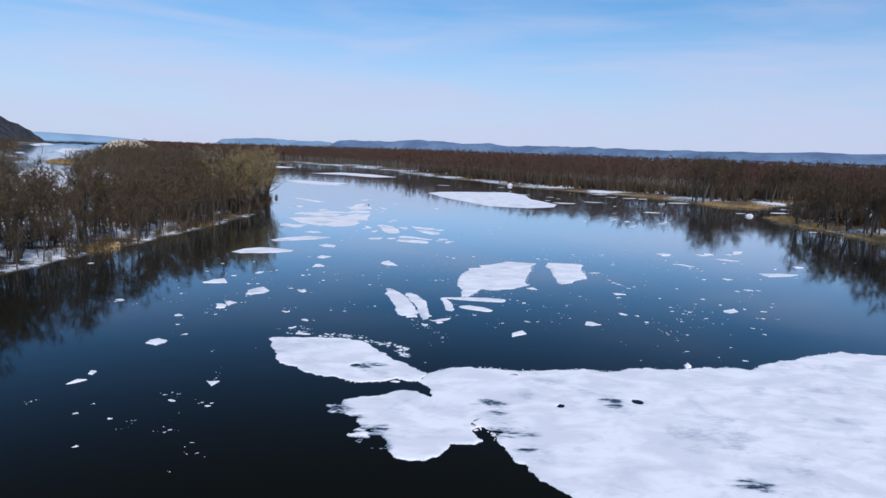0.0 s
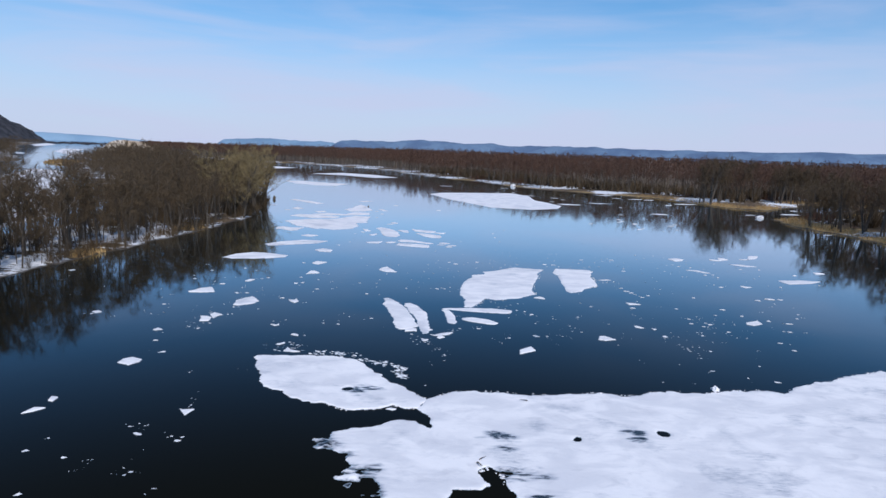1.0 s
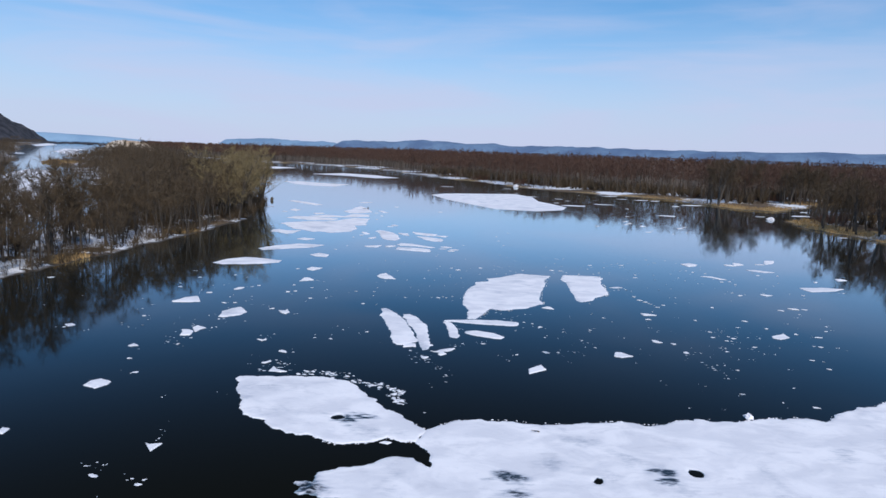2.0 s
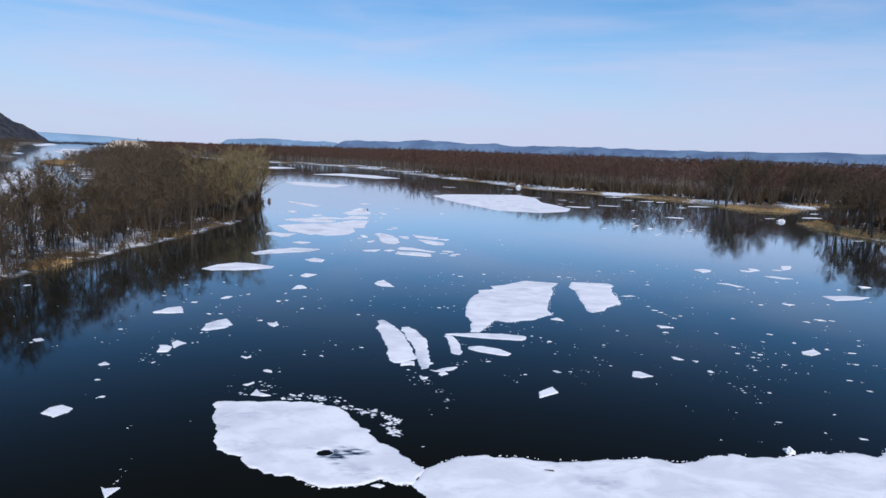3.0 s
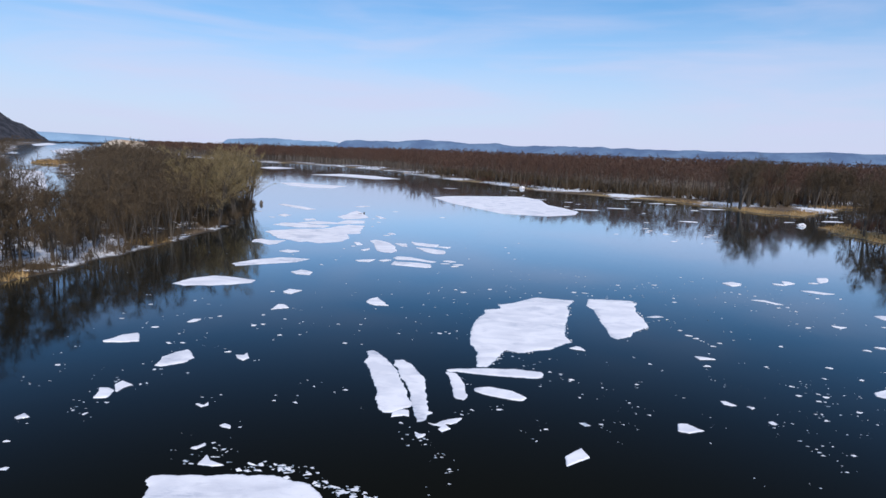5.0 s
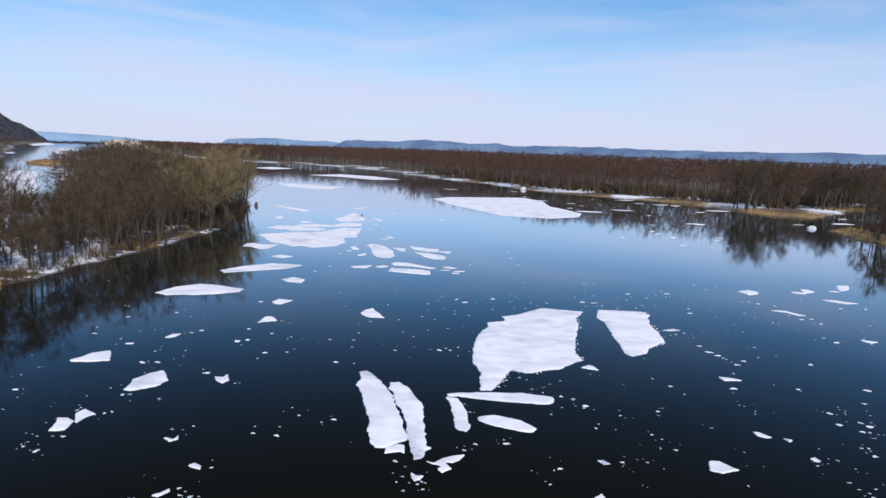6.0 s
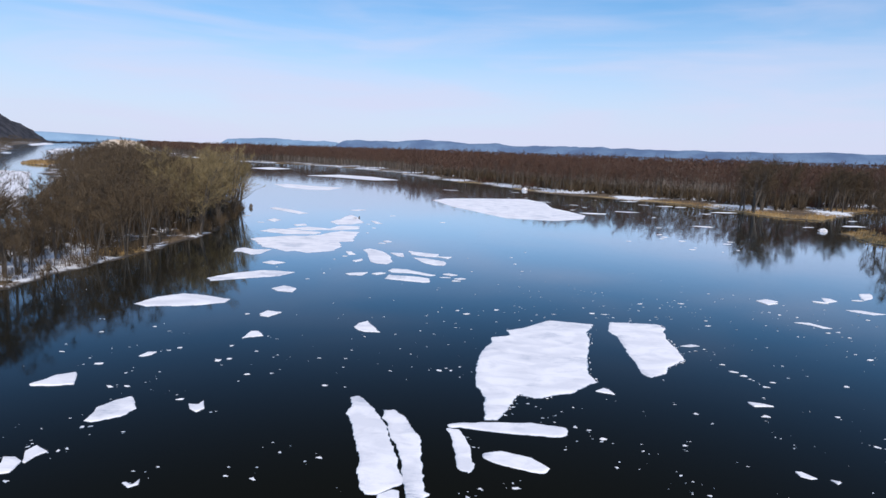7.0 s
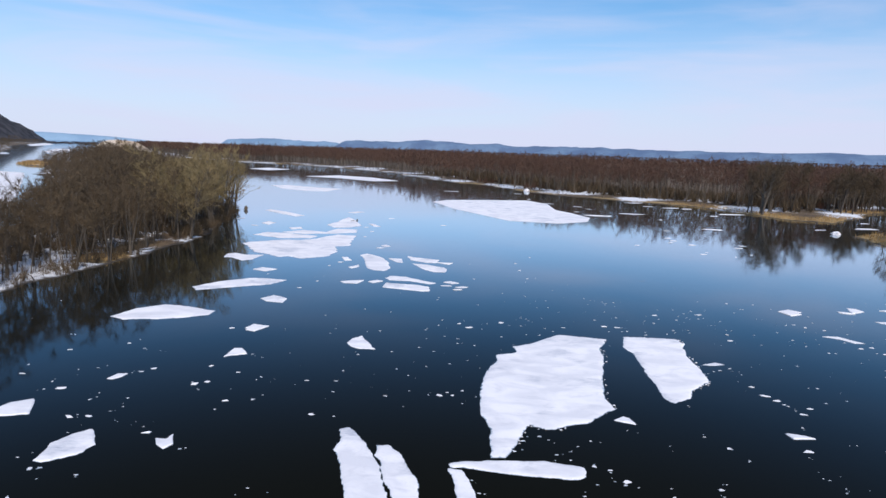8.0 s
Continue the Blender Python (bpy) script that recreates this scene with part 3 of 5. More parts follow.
def plant_woods():
    rng = np.random.default_rng(23)
    mid = [bare_tree(200 + i, 15.0, 1 + i % 2, 9 - 3 * (i % 2), 5, 8, 0.036, 0.32, 4, 1.1, 0.3) for i in range(4)]
    low = [bare_tree(220 + i, 16.0, 1 + i % 3, (11, 7, 5)[i % 3], 5, 10, 0.036, 0.44, 3, 0.9, 0.22, 0.8) for i in range(6)]
    tiny = [bare_tree(240 + i, 16.0, 1, 6, 4, 5, 0.10, 0.44, 3, 0.7, 0.22, 1.0) for i in range(5)]

    speck = [bare_tree(250 + i, 16.0, 1, 3, 2, 5, 0.40, 0.36, 3, 1.2, 0.4, 1.0) for i in range(4)]

    inner = scatter(rng, 3.7, -125, -60, 60, 262, lambda x, y: (island_depth(x, y) > 1.0) & ((inward(x, y, ISLAND) >= 12) | (x < -80)) & (fbm(x, y, 0.08, 2, 63) > 0.02 - 1.2 * step(y, 135, 170)))
    thicket("woods_inner_island", mid, inner, rng.uniform(0.6, 1.0, len(inner)) * (0.62 + 0.38 * step(inward(inner[:, 0], inner[:, 1], ISLAND), 2, 18)) * (0.9 + 0.1 * step(inner[:, 1], 150, 200)), rng, TWIG_BROWN, "bare brown trees across the narrow island")
    shore = scatter(rng, 4.6, -86, -58, 36, 126, lambda x, y: (island_depth(x, y) > 2.5) & (inward(x, y, ISLAND) < 15))
    thicket("woods_near_shore", mid, shore, rng.uniform(0.7, 0.98, len(shore)), rng, TWIG_BROWN, "bare brown trees along the island shore")
    shrub = [bush(260 + i, 3.4, 70, 0.03) for i in range(4)]
    brush = scatter(rng, 2.2, -125, -56, 60, 262, lambda x, y: (island_depth(x, y) > 1.5) & (fbm(x, y, 0.06, 2, 51) > 0.42 + 0.15 * step(165 - y, 0, 20) - 0.7 * step(inward(x, y, ISLAND), 9, 18) - 0.6 * step(y, 140, 180)))
    thicket("brush_island", shrub, brush, rng.uniform(0.4, 1.3, len(brush)), rng, TWIG_BROWN, "bare brown brush under the island trees", "brush")
    stalks = [bush(270 + i, 2.6, 26, 0.028) for i in range(3)]
    saplings = scatter(rng, 1.8, -84, -54, 60, 215, lambda x, y: (island_depth(x, y) > 0.2) & (inward(x, y, ISLAND) < 14) & (fbm(x, y, 0.11, 2, 66) > -0.12))
    thicket("saplings_shore", stalks, saplings, rng.uniform(0.4, 1.2, len(saplings)), rng, TWIG_BROWN, "thin dark saplings standing in the shore snow", "brush")
    fringe = scatter(rng, 2.0, -78, -54, 76, 240, lambda x, y: (land(x, y) > 0.0) & (land(x, y) < 4) & (fbm(x, y, 0.09, 2, 55) > -0.12 - 0.22 * step(y, 125, 140) - 0.5 * step(y, 195, 210)))
    thicket("brush_shore", shrub, fringe, rng.uniform(0.5, 1.2, len(fringe)), rng, TWIG_BROWN, "bare brown brush overhanging the island shore", "brush")
    scrub = scatter(rng, 2.8, -20, 260, 130, 480, lambda x, y: (land(x, y) > 5) & (inward(x, y, EAST_BANK) > 3) & (inward(x, y, EAST_BANK) < 34)
                    & (fbm(x, y, 0.05, 2, 53) > 0.25) & (np.hypot((x - 136) / 29, (y - 276) / 17) > 1))
    thicket("brush_east_bank", shrub, scrub, rng.uniform(0.5, 1.4, len(scrub)), rng, TWIG_RED, "bare reddish-brown brush along the wooded bank", "brush")
    floor_brush = [bush(280 + i, 6.5, 40, 0.06) for i in range(4)]
    young = scatter(rng, 3.2, -125, -60, 60, 262, lambda x, y: (island_depth(x, y) > np.where(y > 150, 8.0, 9.5)))
    thicket("brush_inner_island", floor_brush, young, rng.uniform(0.5, 1.2, len(young)), rng, TWIG_BROWN, "dark bare young growth inside the island woods", "brush")
    back = scatter(rng, 5.8, -310, -70, 230, 570, lambda x, y: (island_depth(x, y) > 2.0) & (y > 250))
    tall = rng.uniform(0.84, 1.2, len(back)) * (0.5 + 0.5 * step(inward(back[:, 0], back[:, 1], ISLAND), 3, 48))
    near = back[:, 1] < 360
    thicket("woods_back_island", low, back[near], tall[near], rng, TWIG_BROWN, "dense bare brown woods on the far half of the island")
    thicket("woods_island_end", tiny, back[~near], tall[~near], rng, TWIG_BROWN, "dense bare brown woods at the far end of the island")

    def clear(x, y):
        k = inward(x, y, EAST_BANK)
        inland = land(x, y)
        return (inland > np.where(y > 295, 1.5 + 14 * (fbm(x, y, 0.045, 2, 59) < -0.12), 3)) & (k > 2) & ((k >= 13) | (y >= 345)) & (np.hypot((x - 136) / 29, (y - 276) / 17) > 1)

    edge = scatter(rng, 5.9, 0, 330, 120, 450, lambda x, y: clear(x, y) & (fbm(x, y, 0.07, 2, 57) > -0.22) & (inward(x, y, EAST_BANK) < 48))
    thicket("woods_east_edge", low, edge, rng.uniform(0.76, 1.06, len(edge)), rng, TWIG_RED, "dense leafless reddish-brown woods along the river bank", bark=PALE_BARK)
    floor_brush = [bush(280 + i, 6.5, 40, 0.11) for i in range(4)]
    under = scatter(rng, 4.4, -120, 330, 120, 560, lambda x, y: clear(x, y) & (land(x, y) > 17) & (inward(x, y, EAST_BANK) > 12) & (inward(x, y, EAST_BANK) < 62))
    thicket("brush_east_woods", floor_brush, under, rng.uniform(0.6, 1.25, len(under)), rng, TWIG_BROWN, "dark bare undergrowth between the bank trees", "brush")
    next_ = scatter(rng, 6.5, -300, 420, 100, 860, lambda x, y: clear(x, y) & (inward(x, y, EAST_BANK) < 90) & ((inward(x, y, EAST_BANK) >= 48) | (y >= 450)))
    thicket("woods_east_middle", tiny, next_, rng.uniform(0.85, 1.15, len(next_)), rng, TWIG_RED, "dense leafless reddish-brown woods behind the bank")
    deep = scatter(rng, 20.0, -700, 1250, 80, 1700, lambda x, y: (inward(x, y, EAST_BANK) >= 88) & (inward(x, y, EAST_BANK) < 620) & (np.abs(x) < 0.85 * y + 40))
    thicket("woods_east_deep", speck, deep, rng.uniform(1.05, 1.32, len(deep)), rng, TWIG_RED, "leafless reddish-brown flood-plain forest to the horizon")
    beyond = scatter(rng, 62.0, -1500, 3600, 250, 4250, lambda x, y: (inward(x, y, EAST_BANK) >= 600) & (np.abs(x) < 0.85 * y + 60) & (np.hypot(x, y) < 4700))
    thicket("woods_east_far", speck, beyond, rng.uniform(1.2, 1.45, len(beyond)), rng, TWIG_RED, "leafless reddish-brown flood-plain forest below the hills")
    rim = scatter(rng, 11.0, -820, -200, 700, 1700, lambda x, y: (inward(x, y, EAST_BANK) > 6) & (inward(x, y, EAST_BANK) < 100) & (np.hypot((x + 460) / 45, (y - 930) / 48) > 1))
    thicket("woods_north_edge", speck, rim, rng.uniform(1.0, 1.35, len(rim)), rng, TWIG_RED, "leafless brown woods along the distant shore")
    west = scatter(rng, 20.0, -1700, -290, 380, 2500, lambda x, y: (inward(x, y, WEST_BANK) > 3) & (inward(x, y, WEST_BANK) < 120) & (x > -0.85 * y - 60))
    thicket("woods_west_bank", speck, west, rng.uniform(0.45, 0.9, len(west)), rng, TWIG_BROWN, "bare dark trees on the far west bank")
    spit = scatter(rng, 8.5, -470, -320, 400, 640, lambda x, y: (inward(x, y, WEST_BANK) > 5) & (inward(x, y, WEST_BANK) < 75) & (land(x, y) > 2))
    thicket("woods_west_spit", tiny, spit, rng.uniform(0.65, 1.0, len(spit)), rng, TWIG_BROWN, "dense bare dark trees on the low western spit")
    reeds = scatter(rng, 4.0, -345, -275, 465, 575, lambda x, y: (inward(x, y, ISLET) > 1) & (land(x, y) > 0.5))
    thicket("brush_islet", shrub, reeds, rng.uniform(0.4, 0.9, len(reeds)), rng, TWIG_RED, "rusty brown brush on the grassy islet", "brush")
    foot = scatter(rng, 16.0, -1440, -1330, 1960, 2090, lambda x, y: np.abs(bluff_depth(x, y) - 8) < 10)
    thicket("woods_bluff_foot", speck, foot, rng.uniform(1.1, 1.7, len(foot)), rng, TWIG_BROWN, "bare dark trees at the foot of the bluff")


plant_woods()

# ---------------------------------------------------------------- ice floes


def ice_mesh(name, corners, thick, cell, seed, rough=0.25, holes=(), thaw=(), grey=(), rotten=0.0, streaks=()):
    """A floating sheet over the outline: a snowy top that falls off below the water at its broken edge. Holes (x, y, rx, ry) melt right through,
    thaw makes the ice thin and ragged, streaks and grey soak its snow; rotten ice is thin and patchy all over."""
    xs, ys = [c[0] for c in corners], [c[1] for c in corners]
    gx = np.arange(min(xs) - 1.0, max(xs) + 1.0 + cell, cell)
    gy = np.arange(min(ys) - 1.0, max(ys) + 1.0 + cell, cell)
    x, y = (a.ravel() for a in np.meshgrid(gx, gy))
    d = inward(x, y, corners) + 0.4 * cell + 0.03 + rough * fbm(x, y, 0.55, 5, seed) + 0.6 * rough * fbm(x, y, 1.6, 4, seed + 9)
    top = thick * (0.78 + 0.32 * fbm(x, y, 0.18, 4, seed + 1)) + 0.016 * fbm(x, y, 1.3, 3, seed + 2)
    z = -0.25 + (top + 0.25) * step(d, -1.2 * cell, max(1.5 * cell, 0.10))
    wet = 0.3 * step(fbm(x, y, 0.3, 5, seed + 12), 0.05, 0.6)
    for hx, hy, rx, ry in holes:
        z -= (1.2 * thick + 0.05) * step(1.25 - np.hypot((x - hx) / rx, (y - hy) / ry) - 0.5 * fbm(x, y, 1.9, 4, seed + 5), 0, 0.8)
    for hx, hy, rx, ry in thaw:
        k = step(1.15 - np.hypot((x - hx) / rx, (y - hy) / ry), 0, 0.9)
        ragged = fbm(x * 0.7, y * 1.3, 1.7, 5, seed + 6)
        z -= k * (thick * 0.74 + 0.34 * ragged)
        wet = np.maximum(wet, k * (0.85 + 1.9 * ragged))
    for hx, hy, rx, ry in streaks:
        k = step(1.35 - np.hypot((x - hx) / rx, (y - hy) / ry) - 0.7 * fbm(x, y * 1.5, 0.7, 3, seed + 23), 0, 1.3)
        lines = fbm(x * 0.5, y * 1.8, 1.9, 5, seed + 19)
        wet = np.maximum(wet, k * (0.62 + 1.3 * lines))
    for hx, hy, rx, ry in grey:
        k = step(1.15 - np.hypot((x - hx) / rx, (y - hy) / ry), 0, 0.9)
        wet = np.maximum(wet, k * (0.2 + 0.26 * fbm(x, y, 0.8, 5, seed + 14)))
    if rotten:
        patchy = fbm(x, y, 0.28, 5, seed + 16)
        z -= rotten * thick * (0.7 + 2.2 * patchy)
        wet = np.maximum(wet, rotten * (0.30 + 0.5 * patchy))
    faces = grid_faces(len(gx), len(gy))
    verts = np.stack([x, y, z], axis=1)
    shown = (z[faces] > -0.22).any(axis=1)
    used = np.unique(faces[shown])
    verts, faces = keep_faces(verts, faces, shown)
    centre = np.array([np.mean(xs), np.mean(ys), 0.0])
    ob = part(name, verts - centre, faces, ICE, smooth=True)
    ob.data.attributes.new("wet", "FLOAT", "POINT").data.foreach_set("value", np.clip(wet[used], 0, 1).astype(np.float32))
    ob.location = centre
    return ob


def ice_floe(corners, label, thick=0.10, cell=None, rough=0.22, holes=(), thaw=(), grey=(), rotten=0.0, streaks=(), group="ice floes on the river"):
    xs, ys = [c[0] for c in corners], [c[1] for c in corners]
    span = max(max(xs) - min(xs), max(ys) - min(ys))
    cell = cell or min(max(span / (70.0 if span > 12 else 40.0), 0.06), 0.6)
    seed = int(abs(corners[0][0] * 31 + corners[0][1] * 17)) % 997
    ob = ice_mesh("ice_floe", corners, thick, cell, seed, min(rough, span * 0.035), holes, thaw, grey, rotten, streaks)
    return tagged(ob, label, "ice floe", group)


# the great sheet and the lobe beside it
SHEET_NORTH = [(-1.9, 54), (-1.1, 54.9), (-0.8, 55.3), (0.1, 56), (3.5, 56.5), (6, 56.1), (9.3, 56.4), (12.3, 57), (14.1, 56.6), (15.4, 56.7), (16.8, 57.6), (18.6, 57.9), (21.7, 57.9), (22.6, 58), (24.1, 58.7), (26.3, 59.1), (28.2, 58.4), (29.9, 59.9), (32.6, 61.4), (33.2, 61.4), (35.9, 63.1), (39, 64.5), (40.8, 65.5), (41.8, 64.7), (43.2, 65)]
SHEET_EAST = [(66, 61), (74, 52), (70, 38), (61, 27), (48, 23), (37, 18), (25, 20), (16, 24), (11, 31), (7.4, 34.5), (6.4, 35.5), (5, 37.7)]
SHEET_WEST = [(3.2, 41.3), (3.2, 42.2), (2.8, 43.2), (2.2, 43.4), (1.8, 43), (1.8, 41.9), (2.2, 41.5), (1.8, 40.9), (0.2, 40.8), (0.2, 40.6), (-0.7, 38.9), (-1.7, 38.3), (-3.3, 38.4), (-4, 39.2), (-5.2, 39.8), (-6.2, 40.5), (-6.8, 41.7), (-6.5, 42.8), (-6.6, 43.6), (-7.5, 44.8), (-8.8, 45.6), (-9.1, 46.5), (-8.3, 47.9), (-7.1, 48.5), (-5.6, 49), (-4.2, 50), (-2.6, 50.1), (-1.5, 49.1), (-1.6, 50.7), (-2.3, 52.2)]
SHEET = SHEET_NORTH + SHEET_EAST + SHEET_WEST
great_sheet = ice_floe(SHEET, "vast snow-covered ice sheet with dark melt holes", 0.11, 0.18, 0.4,
         holes=[(8.8, 48.1, 0.34, 0.39), (15.23, 49.54, 0.47, 0.62)],
         thaw=[(-6.0, 41.5, 2.0, 2.1), (-8.8, 46.2, 1.7, 1.7), (-4.9, 40.0, 1.4, 1.5), (-6.8, 44.4, 1.3, 0.9), (3.3, 42.9, 1.2, 0.9)],
         streaks=[(3.3, 48.0, 1.4, 0.9), (3.6, 46.2, 1.0, 0.6), (13.2, 49.5, 1.6, 0.55), (12.9, 48.2, 0.8, 0.5), (4.3, 42.8, 2.2, 1.0), (18.4, 36.6, 1.6, 0.9), (-5.6, 42.6, 1.5, 0.9), (-5.4, 40.8, 1.2, 0.8),
                  (-8.2, 46.2, 1.3, 0.9), (5.3, 40.2, 0.8, 0.5)],
         grey=[(-4.0, 42.0, 2.4, 2.2), (9.0, 40.9, 1.6, 1.1), (11.1, 41.1, 1.4, 1.0), (16.8, 41.2, 1.5, 1.2), (20.0, 41.7, 1.6, 0.9), (23.3, 40.8, 2.6, 1.2), (3.8, 45.0, 2.4, 2.0), (13.2, 47.5, 2.4, 1.6),
               (26.0, 52.0, 4.0, 0.9), (20.5, 46.5, 2.4, 0.9), (31.0, 47.0, 4.0, 1.2)])
LOBE = [(-18.2, 62.7), (-17.9, 63.1), (-16.4, 63.5), (-13.4, 63.8), (-11.2, 63.9), (-8.7, 63.1), (-7.3, 61.2), (-6, 59.3), (-4.8, 57.7), (-3.7, 56.1), (-2.7, 55), (-1.9, 54.1), (-2.5, 52.5), (-3.4, 52.4), (-4.4, 52.8), (-5.4, 52.2), (-6.8, 51.7), (-7.9, 51.6), (-8.9, 52.2), (-9.6, 52.8), (-11.4, 53), (-12.6, 53.8), (-13.4, 55.1), (-14.8, 55.5), (-15.8, 56), (-16.7, 58.8)]
lobe_floe = ice_floe(LOBE, "snow-covered ice floe with a ragged melt hole", 0.12, 0.12, 0.4,
         holes=[(-8.45, 55.9, 0.5, 0.6)], streaks=[(-7.7, 55.7, 1.6, 1.2), (-6.9, 55.9, 1.4, 0.7)],
         grey=[(-16.6, 59.6, 1.6, 3.6), (-13.4, 56.6, 3.0, 2.4), (-15.0, 61.0, 2.2, 1.2)])
broad_floe = ice_floe([(10.3, 114.6), (11.6, 114.3), (15.6, 113.4), (14.1, 110.1), (13.9, 107), (12.3, 101.1), (12, 98.2), (11.5, 95.9), (11.8, 94), (10.6, 92.7), (8.9, 90.9), (8, 90.6), (6.2, 89.4), (4.6, 90.1), (4.1, 88.7), (3.2, 86.4), (2.7, 84.9), (1.2, 84.7), (1.5, 85.9), (1.6, 88.9), (1.3, 90.5), (0.9, 92), (1.2, 97.7), (1.8, 101.8), (2.9, 104.6), (2.9, 106.5), (5.2, 107.4), (4.9, 109.4), (5.8, 109.9), (8.6, 112.6)],
         "broad white ice floe with a tapering tail")
jagged_floe = ice_floe([(17.6, 114.6), (23.3, 114.4), (23.8, 112.6), (23.1, 111.2), (22.5, 108.8), (22.5, 105.9), (21.9, 101), (19.4, 98.5), (18.7, 96.8), (16.9, 95.6), (16.4, 96.3), (16.6, 98.7), (16.5, 101.9), (16.8, 104.3), (16.9, 108.5), (16.4, 110.8)],
         "four-sided white ice floe with a jagged side")
ice_floe([(-9, 88.2), (-8.4, 88.6), (-7.6, 87.5), (-6.3, 85.2), (-5.9, 83.9), (-5.3, 82.1), (-5, 80.5), (-4.3, 78.5), (-4.1, 77), (-3.8, 75.9), (-3.8, 75.1), (-4.5, 74.7), (-5.2, 73.9), (-5.8, 73.9), (-6.3, 74.9), (-6.6, 76.2), (-7, 78.7), (-7.6, 81.4), (-8.1, 83.1), (-8.8, 85.1), (-8.7, 86.4)],
         "long white slab of split ice")
ice_floe([(-6.1, 86), (-5.2, 86.2), (-4.4, 85), (-3.8, 83.1), (-3, 81.1), (-2.7, 77.8), (-2.4, 76.2), (-2.3, 74.5), (-1.9, 74.2), (-2.3, 73.5), (-2.6, 72.6), (-3.2, 72.3), (-3.5, 74), (-3.9, 76.5), (-4.4, 78.9), (-5.1, 81.7), (-5.7, 83.6), (-6.1, 84.6)],
         "long white slab of split ice")
ice_floe([(-1.2, 83.9), (-0.5, 84.2), (1.3, 84.5), (5, 84.8), (6.1, 84.4), (7.5, 84.2), (7.4, 82.9), (6.9, 82.4), (6.1, 82.5), (3, 82.7), (0.1, 83.3), (-1, 83.4)],
         "long thin strip of white ice")
ice_floe([(-1.2, 83.2), (-0.3, 83.1), (0.1, 82), (0.5, 80.1), (0.4, 78.4), (0.6, 78.1), (0.3, 76.8), (-0.4, 77.1), (-0.7, 79.3), (-0.9, 80.9)],
         "narrow white ice slab")
ice_floe([(1.2, 79.5), (1.5, 79.6), (2.4, 80), (3.4, 79.6), (4.4, 79.1), (5.4, 77.9), (5, 77.2), (4.2, 77.3), (3.2, 77.7), (2, 78.3), (1.2, 78.9)],
         "narrow white ice slab")
ice_floe([(11.1, 91.7), (12, 92.5), (12.4, 92.2), (12.6, 91.1), (11.7, 91.4)],
         "small white ice floe adrift on dark water")
ice_floe([(-2.7, 72.6), (-1.9, 72.2), (-1.3, 72.8), (-0.8, 73.1), (0.1, 73.4), (-0.3, 72.6), (-0.7, 72.3), (-1.1, 72.3), (-0.7, 71.5), (-1.3, 70.9), (-1.6, 71.4), (-1.4, 71.8), (-2, 72)],
         "thin jagged shard of white ice")
ice_floe([(-5.1, 73.9), (-4.3, 74.5), (-3.9, 74.4), (-3.8, 73.3), (-4.2, 73.5), (-5.1, 73.1)],
         "broken white ice at the foot of a slab")
ice_floe([(-3.2, 70.8), (-2.8, 70.4), (-2.4, 70.5), (-2.6, 70), (-2.9, 69.8), (-3.1, 70.2)],
         "small white ice floe adrift on dark water")
ice_floe([(-12, 108.3), (-11.7, 109.8), (-10.8, 110.9), (-8.8, 106.6), (-10.4, 106.6), (-11.3, 107.1)],
         "small white ice floe adrift on dark water")
ice_floe([(-22.5, 102.5), (-22.4, 105.2), (-21.6, 105.3), (-20.6, 103.7), (-22, 103)],
         "small white ice floe adrift on dark water")
ice_floe([(-23.4, 111.5), (-22.7, 113.7), (-21.3, 113.3), (-22.3, 111.1)],
         "small white ice floe adrift on dark water")
ice_floe([(8.6, 73.5), (9.2, 73.6), (9.6, 73), (9, 72.8)],
         "thin grey wet sliver of ice", thick=0.03)
ice_floe([(-34.8, 88.2), (-34.3, 89.2), (-34, 90.3), (-32.8, 91.2), (-31.3, 88.5), (-33.2, 88), (-34.5, 87.9)],
         "wedge-shaped white ice floe")
ice_floe([(-26.8, 81.9), (-27.2, 84.3), (-26.6, 85.7), (-25.7, 86.7), (-24.2, 84.4), (-24.3, 83.3), (-25.2, 82.3), (-26.2, 81.6)],
         "rounded white ice floe")
ice_floe([(-27.9, 74.3), (-28.2, 75.7), (-28.6, 76.4), (-27.8, 76.5), (-27.1, 76), (-26.9, 74.6), (-27.3, 74.4)],
         "crumbling pile of grey-white ice")
ice_floe([(-27, 75.9), (-27.7, 77.2), (-27.5, 78), (-26.4, 77.3), (-26.7, 76.7), (-26.8, 75.8)],
         "crumbling pile of grey-white ice")
ice_floe([(-17.4, 67), (-17, 67.3), (-16.7, 67.8), (-16.6, 67.5), (-17, 66.9)],
         "small white ice floe adrift on dark water")
ice_floe([(-16.8, 70.5), (-16.5, 70.8), (-16, 70.5), (-15.9, 70.1), (-16.5, 70.3)],
         "small white ice floe adrift on dark water")
ice_floe([(-20.9, 85.6), (-20.1, 85.5), (-20, 86.3), (-19.4, 84.9), (-19.7, 84.2), (-20.4, 84.8)],
         "small white ice floe adrift on dark water")
ice_floe([(-19.9, 74), (-19.7, 74.1), (-19.2, 73.8), (-19.1, 74.5), (-18.9, 73.9), (-19.3, 73.5)],
         "small white ice floe adrift on dark water")
ice_floe([(-29.8, 95.9), (-29.5, 97.1), (-28.7, 97.3), (-28.9, 96.4), (-29.3, 95.8)],
         "small white ice floe adrift on dark water")
ice_floe([(16.1, 73.9), (16.8, 74), (17.4, 73.1), (17.7, 72.9), (16.4, 72.4), (15.7, 72.7)],
         "small pointed white ice floe")
ice_floe([(21.2, 78.9), (21.6, 78.9), (22.2, 78), (21.7, 77.9), (21.2, 78.2)],
         "short strip of white ice")
